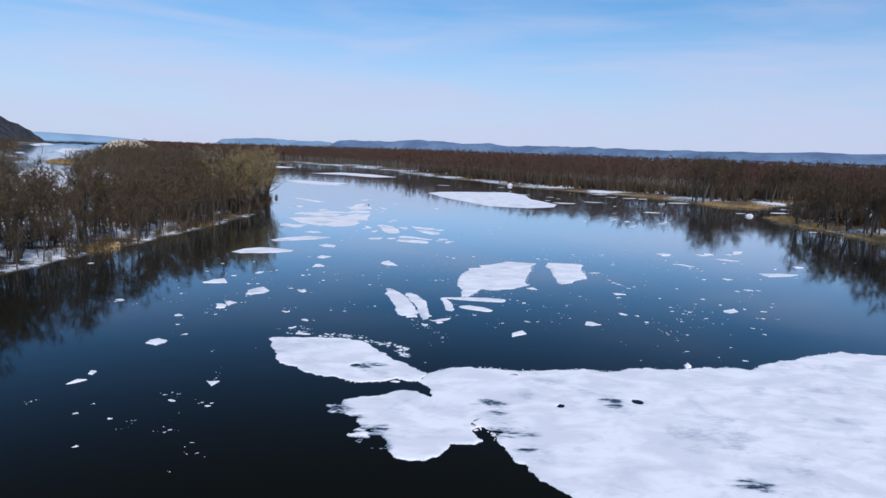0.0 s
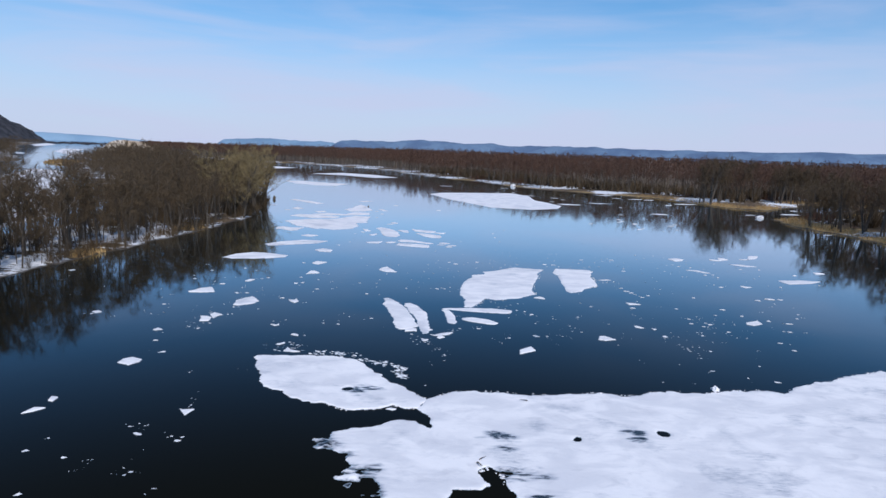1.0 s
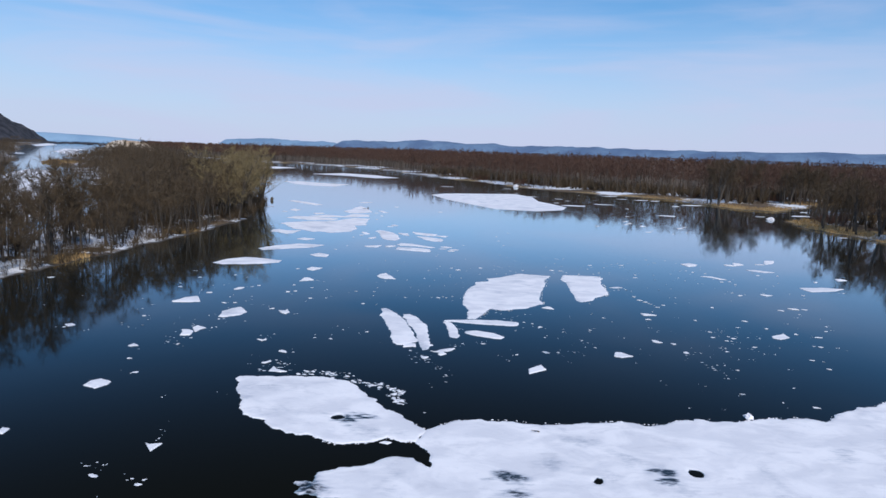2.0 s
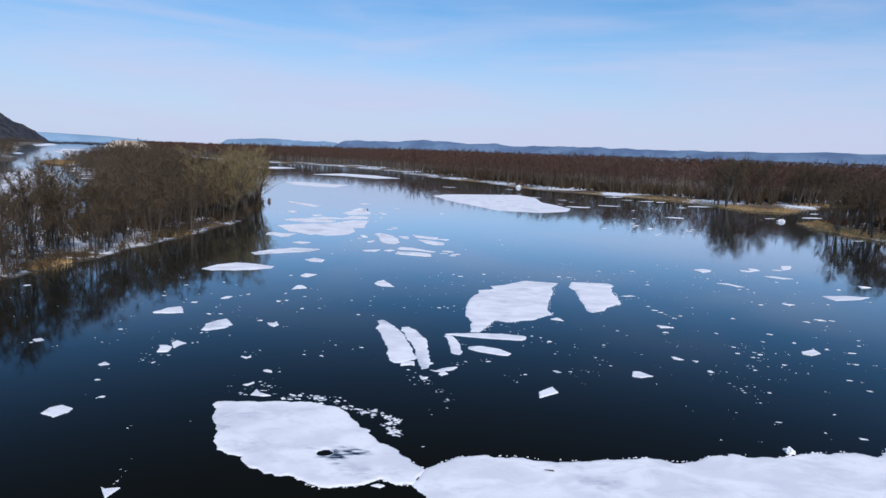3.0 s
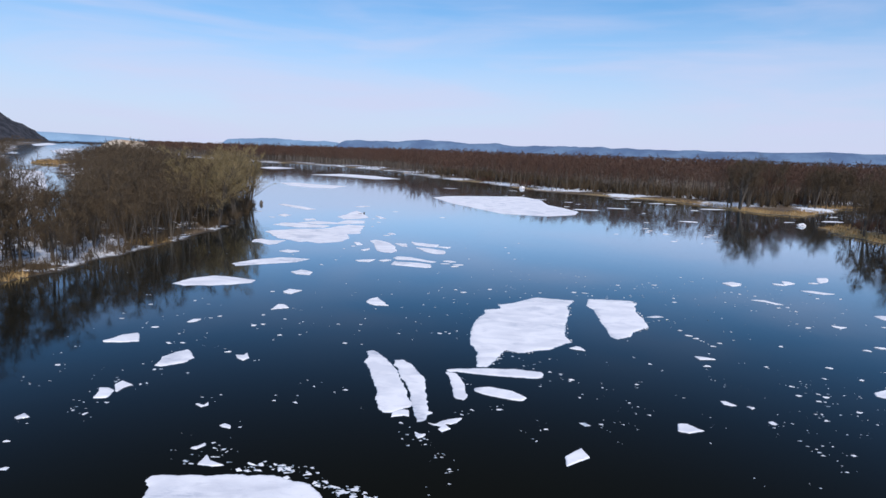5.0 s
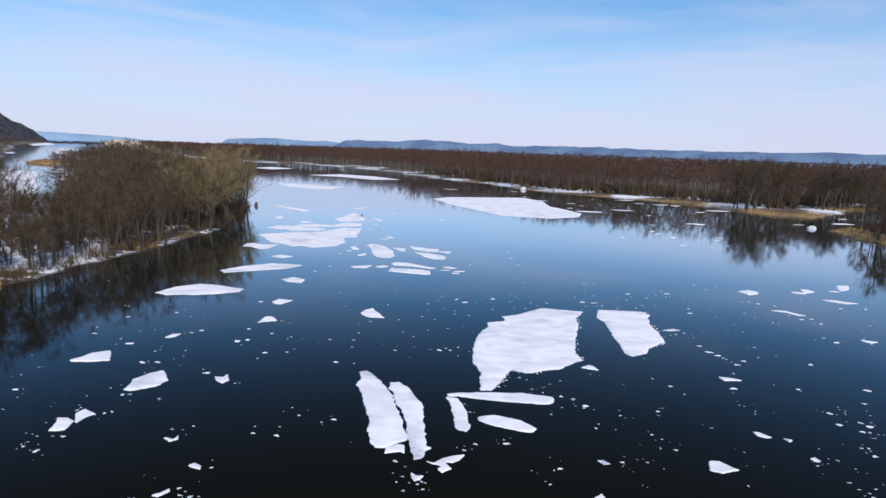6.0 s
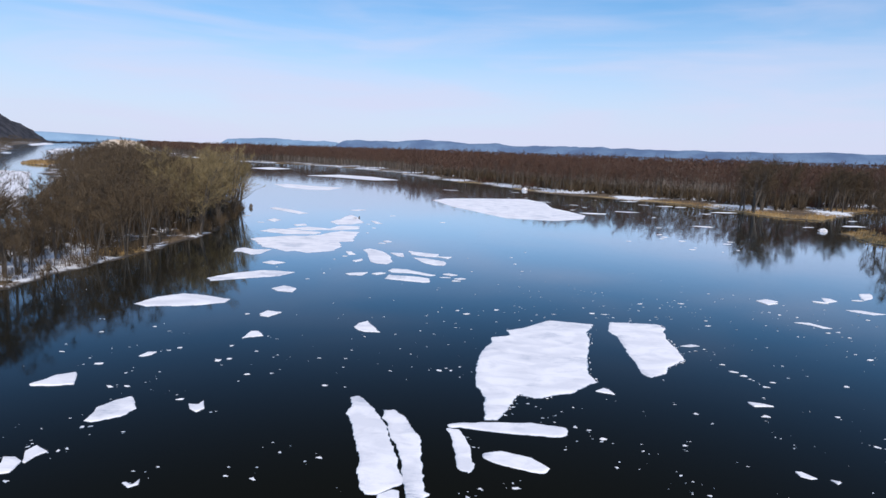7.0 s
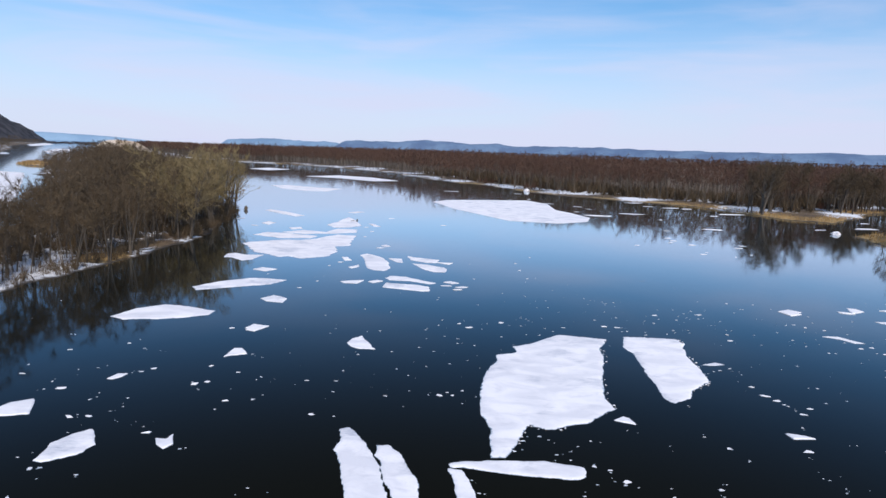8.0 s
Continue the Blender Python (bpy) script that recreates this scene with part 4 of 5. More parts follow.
ice_floe([(22.9, 78), (23.5, 77.7), (23.1, 77.4)],
         "short strip of white ice")
ice_floe([(41.8, 129.6), (43.3, 130.2), (44.3, 128.3), (42.4, 127.3)],
         "small white ice floe adrift on dark water")
ice_floe([(52.9, 133.1), (53.8, 132.7), (54.1, 131.2), (51.8, 129.9)],
         "small white ice floe adrift on dark water")
ice_floe([(60.7, 136.9), (62.8, 137.6), (61.1, 134.2), (58.8, 132.5), (59, 133.8)],
         "small white ice floe adrift on dark water")
ice_floe([(51.7, 126), (53.8, 126.1), (56.5, 124.1), (54.4, 123.5), (52.7, 124.7)],
         "thin strip of pale ice", thick=0.05)
ice_floe([(41.1, 117.9), (43.1, 118.1), (44.6, 115.5), (43.4, 115.5), (42.6, 116.9)],
         "thin strip of pale ice", thick=0.05)
ice_floe([(45.1, 105.3), (45.7, 104.8), (46.6, 104.4), (45.4, 103.7), (44.8, 104.5)],
         "thin strip of pale ice", thick=0.05)
ice_floe([(23.3, 90.6), (24.6, 90.3), (25.2, 89.8), (23.5, 89.7)],
         "small white ice floe adrift on dark water")
ice_floe([(22.9, 105.8), (24.5, 106.7), (25.3, 106.1), (24.1, 105.7)],
         "thin strip of pale ice", thick=0.05)
ice_floe([(-29.5, 60.3), (-29.5, 61), (-28.9, 61.6), (-27.8, 61.1), (-27.8, 60.4), (-28.4, 59.9), (-28.8, 60.2)],
         "small white ice floe adrift on dark water")
ice_floe([(-41, 76.6), (-40.5, 77.1), (-39.9, 76.6), (-40.4, 76.1)],
         "small white ice floe adrift on dark water")
ice_floe([(-31.2, 70.4), (-31, 71.2), (-30.2, 70.6), (-30.9, 70.2)],
         "small white ice floe adrift on dark water")
ice_floe([(-16.1, 65), (-16, 66.2), (-15.5, 65.5), (-14.5, 65), (-15.1, 64.8)],
         "small white ice floe adrift on dark water")
ice_floe([(53.8, 110.7), (57.4, 111.5), (60.9, 111.1), (58.5, 109.2), (54.2, 107.9), (53.6, 109.1)],
         "long pointed white ice floe")
ice_floe([(35.7, 82.2), (37.5, 83.2), (37.5, 81.8), (36, 80.9), (35.4, 81.4)],
         "small white ice floe adrift on dark water")
ice_floe([(64.4, 119.7), (65.3, 119.5), (65.9, 118.7), (63.9, 118)],
         "small white ice floe adrift on dark water")
ice_floe([(22.3, 59.2), (22.6, 59.3), (22.5, 58.2), (22.2, 58.1)],
         "small white ice floe adrift on dark water")
ice_floe([(-29.6, 60.1), (-28.9, 61.3), (-27.7, 60.6), (-28.3, 59.5)],
         "small white ice floe adrift on dark water")
ice_floe([(-30.6, 48.8), (-30.4, 50), (-29.5, 50), (-29.9, 49.4)],
         "small white ice floe adrift on dark water")
ice_floe([(-30.2, 51.3), (-30.4, 52.1), (-29.8, 52), (-29.8, 51.2)],
         "small white ice floe adrift on dark water")
ice_floe([(-20.2, 50.9), (-19.7, 50.6), (-18.9, 50.8), (-19.2, 49.6)],
         "small white ice floe adrift on dark water")
ice_floe([(-39.7, 114.6), (-38.8, 118.6), (-36.2, 121), (-32.8, 120.4), (-29.3, 118.8), (-29.4, 116.9), (-32.4, 114.9), (-37.8, 113.6)],
         "long pointed white ice floe")
ice_floe([(-37.3, 131), (-34.9, 135.4), (-31, 138.6), (-25.7, 137.9), (-27.2, 134.4), (-31.3, 132.1), (-36, 129.1)],
         "long pointed white ice floe")
ice_floe([(-26.2, 125.8), (-25, 127.9), (-22.7, 126.3), (-22.8, 124.1), (-25, 124.4)],
         "small white ice floe adrift on dark water")
ice_floe([(-23.6, 112.2), (-23.2, 113.9), (-21.4, 113.2), (-22.3, 111.1)],
         "small white ice floe adrift on dark water")
ice_floe([(-43.9, 171.5), (-43.1, 173.4), (-38, 177.7), (-32.1, 179.9), (-29.9, 185.3), (-28, 189.1), (-23.1, 188.2), (-23.2, 180.8), (-22.1, 172.5), (-24.8, 171.8), (-23.5, 165.7), (-24, 159.8), (-28.1, 156.1), (-31.3, 158.1), (-32.3, 156.4), (-35.5, 159.4), (-38.5, 161.6), (-40.4, 165.3)],
         "wide pale raft of broken ice", thick=0.08, rough=0.45, rotten=0.12)
ice_floe([(-41.6, 154.7), (-42.2, 158.4), (-40.9, 159.7), (-38.2, 158), (-35.6, 158.7), (-35.9, 153.9), (-37.5, 152.1), (-40.3, 155)],
         "narrow strip of pale broken ice", thick=0.08, rough=0.45, rotten=0.12)
ice_floe([(-45.7, 184.1), (-43.8, 189.1), (-38.4, 188.6), (-31.6, 185.4), (-32.5, 181.9), (-38.7, 180.2)],
         "narrow strip of pale broken ice", thick=0.08, rough=0.45, rotten=0.12)
ice_floe([(-41.3, 189.8), (-37.2, 194.7), (-31.4, 192.8), (-30, 199.6), (-25.2, 199.1), (-24.2, 193.8), (-28.8, 190.7), (-34.8, 188.2)],
         "narrow strip of pale broken ice", thick=0.08, rough=0.45, rotten=0.12)
ice_floe([(-34.2, 206.6), (-32.9, 212.9), (-32.4, 221.4), (-31.7, 226.9), (-28.1, 217.8), (-25, 207.4), (-27.6, 202.4), (-31.2, 201.3)],
         "pale flat ice floe", thick=0.08, rough=0.45, rotten=0.12)
ice_floe([(-41.5, 198.1), (-39, 200.4), (-37.8, 197.2), (-40.1, 195.4)],
         "narrow strip of pale broken ice", thick=0.08, rough=0.45, rotten=0.12)
ice_floe([(-50.3, 205.7), (-49.8, 210), (-46.7, 206.9), (-47.6, 202.3)],
         "narrow strip of pale broken ice", thick=0.08, rough=0.45, rotten=0.12)
ice_floe([(-59.1, 237.2), (-58.1, 240.8), (-51.2, 234.6), (-44.1, 226.2), (-46, 222.8), (-52.8, 229.9)],
         "thin pale sheet of wet ice", thick=0.06, rotten=0.08)
ice_floe([(-24.2, 212.1), (-22.7, 212.1), (-20.3, 206.7), (-21.9, 205.8)],
         "narrow strip of pale broken ice", thick=0.08, rough=0.45, rotten=0.12)
ice_floe([(-34.3, 239.3), (-32.1, 243.3), (-29.5, 242.4), (-31.7, 237.2)],
         "thin pale sheet of wet ice", thick=0.06, rotten=0.08)
ice_floe([(-33.3, 145), (-32.2, 146.9), (-29.5, 145.8), (-30.9, 143.7)],
         "small white ice floe adrift on dark water")
ice_floe([(-21.7, 159.3), (-20.5, 159.3), (-19.5, 156.6), (-20.6, 156.1)],
         "small white ice floe adrift on dark water")
ice_floe([(-18.9, 149.9), (-17.5, 152.3), (-17.1, 150.6), (-18.2, 148.8)],
         "small white ice floe adrift on dark water")
ice_floe([(-18.8, 162.2), (-17.8, 164.3), (-16, 162.8), (-14.2, 159.9), (-12.8, 156), (-11.9, 150.5), (-12.5, 147.6), (-14.5, 148.1), (-15.8, 149.6), (-17, 156.1)],
         "small white ice floe adrift on dark water")
ice_floe([(-10.1, 163.1), (-8.8, 161.8), (-4.1, 160.1), (-4.4, 156.9), (-6.4, 156.9), (-9.3, 158.9)],
         "small white ice floe adrift on dark water")
ice_floe([(-4.4, 157.3), (-1.6, 157.3), (-2.3, 155.6)],
         "small white ice floe adrift on dark water")
ice_floe([(-8.8, 155.5), (-6.3, 154.9), (-2.9, 152.4), (-2.4, 150.6), (-2.8, 148.3), (-4.7, 148.4), (-6.7, 150.6)],
         "small white ice floe adrift on dark water")
ice_floe([(-11.9, 142), (-11.2, 143.7), (-8.7, 143.4), (-5.6, 140.9), (-3.8, 139.5), (-4.9, 138.4), (-7.9, 140.3), (-11.1, 140.4)],
         "small white ice floe adrift on dark water")
ice_floe([(-11.7, 135.4), (-11.3, 138.9), (-10.5, 138.3), (-6.9, 137.9), (-4.7, 136.7), (-4.6, 133.8), (-5.8, 133.6), (-8.6, 134.4)],
         "small white ice floe adrift on dark water")
ice_floe([(-18.1, 138.2), (-16.8, 139), (-14.7, 139.9), (-15.4, 137.3), (-17.4, 137.3)],
         "small white ice floe adrift on dark water")
ice_floe([(-14.1, 138.8), (-12.9, 140.3), (-11.8, 139.6), (-13.2, 138.1)],
         "small white ice floe adrift on dark water")
ice_floe([(-13.3, 159.7), (-10.9, 159.6), (-10.2, 155.6), (-11.5, 156.3)],
         "small white ice floe adrift on dark water")
ice_floe([(-2.9, 140.5), (-1.8, 141.3), (-0.5, 140.1), (-1.6, 139.5)],
         "small white ice floe adrift on dark water")
ice_floe([(-1.1, 137.1), (-0, 137.9), (0.9, 137.5), (-0.3, 136.6)],
         "small white ice floe adrift on dark water")
ice_floe([(-16.5, 174.7), (-15.5, 176.1), (-14.4, 174.2), (-15.5, 173.1)],
         "small white ice floe adrift on dark water")
ice_floe([(-10.7, 291.5), (-5.5, 302.5), (8.3, 308.9), (28.6, 315.3), (34.5, 297.8), (34.1, 273.5), (38.2, 262.5), (41.3, 248.9), (37.8, 236.3), (28.2, 228.8), (13.9, 231.5), (6.2, 247), (-2.8, 265.4)],
         "very long flat white ice floe far upriver")
ice_floe([(-92.5, 357.8), (-84.6, 363.1), (-71.3, 354.5), (-55.5, 348.3), (-58.3, 326.5), (-68.3, 326.2), (-81, 335.8)],
         "thin pale sheet of wet ice", thick=0.06, rotten=0.04)
ice_floe([(-99.8, 460.7), (-83.3, 490.3), (-57.6, 474.1), (-36.9, 441.2), (-51.4, 426.8), (-75.9, 450.2)],
         "long strip of white ice before the far bank")
ice_floe([(-167.3, 555.1), (-161.3, 588.6), (-136.9, 568.2), (-145.7, 535.3)],
         "long strip of white ice before the far bank")
ice_floe([(41.7, 129.6), (43.8, 130.9), (44.8, 129.5), (42.4, 127.6)],
         "small white ice floe adrift on dark water")
ice_floe([(6.7, 66.7), (6.8, 68.0), (8.1, 69.3), (8.4, 68.0)],
         "small squarish white ice floe")
ice_floe([(-5.0, 52.1), (-4.6, 52.35), (-4.1, 52.2), (-4.4, 51.9)],
         "small white ice floe adrift on dark water")
ice_floe([(-96, 90), (-94, 130), (-99, 170), (-116, 208), (-152, 265), (-200, 338), (-236, 392), (-262, 402), (-228, 330), (-192, 265), (-152, 190), (-130, 120), (-124, 80)],
         "wide sheet of pale wet ice in the side channel", 0.07, 1.6, 0.9, rotten=0.1)
ice_floe([(-330, 600), (-400, 660), (-450, 745), (-560, 900), (-700, 1150), (-640, 1130), (-520, 900), (-410, 760), (-360, 690)],
         "long sheet of pale ice in the side channel", 0.07, 7.0, 2.0, rotten=0.1)
ice_floe([(-509, 737), (-562, 824), (-523, 797), (-474, 728), (-464, 684)], "pale ice in the side channel", 0.06, 9.0, rotten=0.2)
ice_floe([(-776, 1096), (-879, 1299), (-719, 1083), (-653, 940)], "pale ice in the side channel", 0.06, 9.0, rotten=0.2)
ice_floe([(-1082, 1632), (-1377, 2211), (-1000, 1640), (-801, 1234)], "pale ice in the side channel", 0.06, 9.0, rotten=0.2)


def ice_chip(x, y, wide, seed, label="small piece of broken ice on the water", group="broken ice pieces"):
    """A small angular plate of ice with a lumpy top."""
    rng = np.random.default_rng(seed)
    n = rng.integers(7, 11)
    a = np.sort(rng.uniform(0, 2 * math.pi, n))
    r = rng.uniform(0.6, 1.1, n) * wide / 2
    deep = rng.uniform(0.45, 0.85) if wide < 1.5 else 0.4
    turn = rng.uniform(-0.35, 0.35)
    px, py = r * np.cos(a), r * np.sin(a) * deep
    px, py = px * math.cos(turn) - py * math.sin(turn), px * math.sin(turn) + py * math.cos(turn)
    lift = min(0.02 + 0.03 * wide, 0.07) * rng.uniform(0.5, 1.2)
    rings = [(1.05, -0.12), (1.0, lift * 0.5), (0.88, lift), (0.45, lift * rng.uniform(0.9, 1.5))]
    verts = [(px[i] * k, py[i] * k, z + (rng.uniform(-0.01, 0.015) if z > 0 else 0)) for k, z in rings for i in range(n)] + [(0, 0, lift * 1.2)]
    faces = []
    for j in range(len(rings) - 1):
        for i in range(n):
            p, q = j * n + i, j * n + (i + 1) % n
            faces += [(p, q, q + n), (p, q + n, p + n)]
    top = (len(rings) - 1) * n
    faces += [(top + i, top + (i + 1) % n, len(verts) - 1) for i in range(n)]
    ob = part("ice_piece", verts, faces, ICE)
    ob.location = (x, y, 0)
    return tagged(ob, label, "ice piece", group)


# loose pieces, as (x, y, width): those one could count, far ones, and crumbs
CHIPS_A = [(-56.6, 99.2, 1.18), (-23.9, 38.5, 0.51), (-23.9, 42.8, 0.5), (-26.7, 43.5, 0.51), (-27, 63.5, 0.6), (-29.3, 66.9, 0.53), (-26.8, 71.5, 0.53), (-34.8, 81.2, 0.58), (-28.5, 88.4, 0.84), (-27.1, 88.6, 0.59), (-32.1, 93.6, 0.91), (-37.2, 96.3, 0.66), (-27.2, 98.8, 0.6), (-22.6, 100, 0.46), (-37.1, 102.9, 0.52), (-25, 112, 0.75), (-18, 45.7, 0.51), (-21.1, 46.4, 0.72), (-12.6, 75.1, 0.59), (-21.8, 86.4, 0.7), (-11.5, 90.5, 0.49), (-18.7, 92.4, 0.64), (-22.3, 95.6, 0.72), (-21.6, 96.2, 0.72), (-19.8, 98.7, 0.45), (6.1, 72.1, 0.47), (3, 75.3, 0.61), (-2.2, 95.3, 0.59), (0.6, 115.9, 1.04), (-0.5, 117.4, 0.46), (4.3, 118.5, 0.95), (15.2, 82, 0.48)]
CHIPS_B = [(9.7, 82.5, 0.6), (18.1, 87.7, 0.49), (20.3, 115.6, 0.47), (11.4, 117.4, 0.47), (17.8, 118.3, 0.83), (16.4, 118.6, 0.83), (29.1, 61.3, 0.69), (24.3, 63.8, 0.61), (26.6, 69.9, 0.56), (35.8, 71.2, 0.53), (35.6, 73.8, 0.51), (23.5, 74.8, 0.86), (27.9, 75.8, 0.71), (31.7, 77.6, 0.59), (29.6, 79.7, 0.5), (30.8, 80.7, 0.59), (28.5, 80.8, 0.63), (29.1, 83, 0.53), (33.2, 85.4, 0.61), (36.6, 85.4, 0.67), (23.5, 87.7, 0.76), (29.3, 88.2, 0.54), (35.5, 88.6, 0.69), (26.7, 94.3, 0.7), (34.2, 95.3, 0.67), (27.8, 95.6, 0.56), (25.9, 97.1, 0.78), (25.4, 98.1, 0.9), (25.1, 100.1, 0.55), (29.3, 114.6, 0.8), (29.9, 117, 0.62), (24.1, 124.9, 0.9)]
CHIPS_C = [(30, 125.9, 1.07), (36.5, 133.2, 0.5), (39.1, 78.6, 0.56), (41, 82.4, 0.97), (39, 83.4, 0.71), (43.4, 85.2, 0.51), (44.6, 87.3, 0.47), (43, 94.9, 1.03), (45.3, 96, 1.45), (46.7, 96, 0.92), (41.4, 103.5, 0.76), (51.3, 105.1, 0.59), (44.3, 111.7, 0.53), (42.8, 113.5, 0.67), (44.3, 114, 0.68), (51.8, 120.5, 0.59), (42.9, 120.6, 0.51), (41.1, 121.6, 0.59), (40.4, 122.8, 0.45), (59.2, 116.1, 1.01), (55.1, 120.7, 1.27)]
CHIPS = CHIPS_A + CHIPS_B + CHIPS_C
FAR_CHIPS_A = [(-58.2, 214.3, 2.8), (-50.5, 200.5, 2.3), (-22.9, 133, 0.7), (-29.9, 141.7, 0.5), (-23.5, 204.4, 1.7), (-21.4, 137.9, 0.5), (-22.2, 150.6, 0.6), (-21, 154.3, 1.3), (-16.2, 171.8, 2), (-21.6, 187.2, 1.3), (-21.2, 196.8, 1.3), (-19.9, 226.5, 2.5), (-0.8, 135.5, 1.9), (-2.5, 138, 2.2), (1.8, 143.9, 0.5), (-4.8, 214.2, 2.2), (-4.2, 359, 8.5), (10.3, 145.6, 0.6), (9.7, 152.5, 0.7), (9.6, 159.5, 0.6), (13, 166.7, 0.6), (51, 130.1, 2.5), (50.6, 179.1, 2.2), (49.3, 196.1, 1.4), (51.1, 204.3, 2.7), (57.6, 132.3, 2), (62.8, 190.3, 2), (102.2, 181.2, 3.7)]
BANK_STRIPS = [(28, 357.7, 5.6), (21.7, 318.4, 2.9), (29.5, 322.2, 2), (45.3, 291.8, 4.4), (47.2, 282.2, 2.9), (40.3, 269.2, 3.1), (44.5, 258, 12.1), (58.9, 269, 11.4), (59.5, 320.8, 1.4), (76.1, 304.9, 5.8), (74.3, 322.2, 11.5), (83.6, 301.6, 7.7), (88.5, 299.2, 6.7), (63.9, 250.8, 1.8), (69.1, 228, 2.6), (56, 220.6, 2.5), (51.1, 199.5, 2.2), (52.9, 193, 2.1), (39.5, 189.5, 1.5), (34.6, 301.2, 8.2), (88.8, 271.6, 3.4), (98.8, 280.4, 13.5), (71.5, 227.8, 6.6), (64.9, 194.5, 2.7), (106.3, 237, 5.1), (135.5, 263, 4.3), (124.3, 244.2, 12.5), (52.4, 182, 1), (61.1, 180.4, 1), (56.3, 176.8, 0.9)]
FAR_CHIPS = FAR_CHIPS_A + BANK_STRIPS
CRUMBS_A = [(-54.2, 92.5, 0.27), (-37.7, 75.1, 0.3), (-40.6, 75.8, 0.5), (-48.1, 84.3, 0.25), (-38.7, 89.1, 0.25), (-38.1, 98.5, 0.29), (-39.8, 107.7, 0.44), (-22.6, 41.2, 0.12), (-31.1, 44.8, 0.19), (-26.4, 45.3, 0.23), (-31.1, 45.3, 0.26), (-30.9, 45.6, 0.17), (-27.3, 63.2, 0.21), (-29.8, 69.6, 0.24), (-26.1, 71, 0.21), (-27.3, 71.6, 0.21), (-28.2, 71.7, 0.15), (-28, 72, 0.33), (-28.2, 72.7, 0.27), (-28.1, 73.5, 0.31), (-26.5, 73.6, 0.47), (-28.6, 73.8, 0.16), (-28.9, 75.6, 0.23), (-34.2, 76.6, 0.28), (-26.3, 77.2, 0.2), (-35.3, 77.2, 0.31), (-33.2, 77.4, 0.37), (-25.8, 77.5, 0.44), (-25.4, 77.8, 0.31), (-28, 77.9, 0.48), (-28, 78.3, 0.21), (-30.4, 79, 0.17)]
CRUMBS_B = [(-33.7, 79.6, 0.32), (-23.2, 80.5, 0.37), (-30.6, 80.5, 0.14), (-28.8, 80.5, 0.18), (-26.3, 81, 0.48), (-25.8, 81.1, 0.44), (-34.3, 81.3, 0.22), (-27.9, 82.3, 0.23), (-36.5, 84.3, 0.19), (-27, 85.9, 0.2), (-36.3, 86.3, 0.36), (-22.5, 87.3, 0.21), (-23.4, 88, 0.17), (-24.9, 88.1, 0.21), (-28, 88.8, 0.25), (-26.1, 89.6, 0.22), (-25.6, 90.5, 0.17), (-28.7, 91.6, 0.36), (-26.2, 92.1, 0.36), (-28.7, 92.9, 0.23), (-33.3, 93.2, 0.23), (-33.7, 94.9, 0.32), (-28.5, 97.5, 0.24), (-33.3, 97.8, 0.24), (-27.9, 97.9, 0.44), (-31.9, 98.4, 0.25), (-28.9, 103.6, 0.27), (-30.6, 104.1, 0.43), (-32.8, 105.5, 0.43), (-16.6, 35.8, 0.19), (-16.5, 38.1, 0.2), (-15.9, 38.2, 0.31)]
CRUMBS_C = [(-16.8, 39.6, 0.44), (-19.2, 41, 0.3), (-20, 41.1, 0.12), (-22.3, 41.3, 0.12), (-19, 41.4, 0.34), (-18.7, 41.4, 0.12), (-22, 42.2, 0.16), (-22.3, 42.6, 0.25), (-22, 42.7, 0.19), (-19.6, 44.2, 0.13), (-18.9, 46.1, 0.2), (-17.9, 46.2, 0.41), (-22.1, 47.5, 0.31), (-21.2, 47.7, 0.25), (-21, 47.8, 0.21), (-21.7, 48, 0.18), (-19.5, 51.5, 0.34), (-19.6, 52.6, 0.16), (-20, 52.8, 0.16), (-22.4, 58.4, 0.32), (-18.7, 59.8, 0.13), (-16.9, 65, 0.26), (-16.5, 65.1, 0.44), (-14.3, 65.4, 0.34), (-16.9, 66.2, 0.26), (-18.5, 66.7, 0.24), (-15.6, 66.9, 0.16), (-15.3, 67, 0.27), (-15.7, 67.6, 0.25), (-16.2, 67.9, 0.36), (-18.1, 68.9, 0.14), (-15.3, 70.4, 0.35)]
CRUMBS_D = [(-19.2, 73.9, 0.5), (-14.3, 75.3, 0.43), (-19.9, 75.4, 0.33), (-18.7, 76, 0.3), (-12.8, 76.5, 0.24), (-10.1, 77.5, 0.24), (-9.3, 78, 0.5), (-11.9, 78.6, 0.39), (-12.8, 79.9, 0.26), (-18.7, 84.3, 0.32), (-21.5, 94.4, 0.28), (-16.2, 97.4, 0.15), (-17.5, 97.8, 0.35), (-19.1, 102.9, 0.27), (-20.1, 103.6, 0.38), (-19.4, 112.5, 0.24), (-14, 113.4, 0.43), (-1.8, 62.6, 0.18), (-3.5, 68.7, 0.34), (-2.7, 69.5, 0.23), (-3.2, 69.6, 0.18), (5.3, 70.1, 0.33), (-3.7, 70.3, 0.33), (4.3, 71.7, 0.16), (5.7, 71.9, 0.25), (-4.2, 72.2, 0.5), (5.7, 73.6, 0.16), (0.1, 74.1, 0.33), (0.6, 74.3, 0.2), (-7.5, 74.5, 0.13), (0.8, 75, 0.4), (2.4, 75.3, 0.17)]
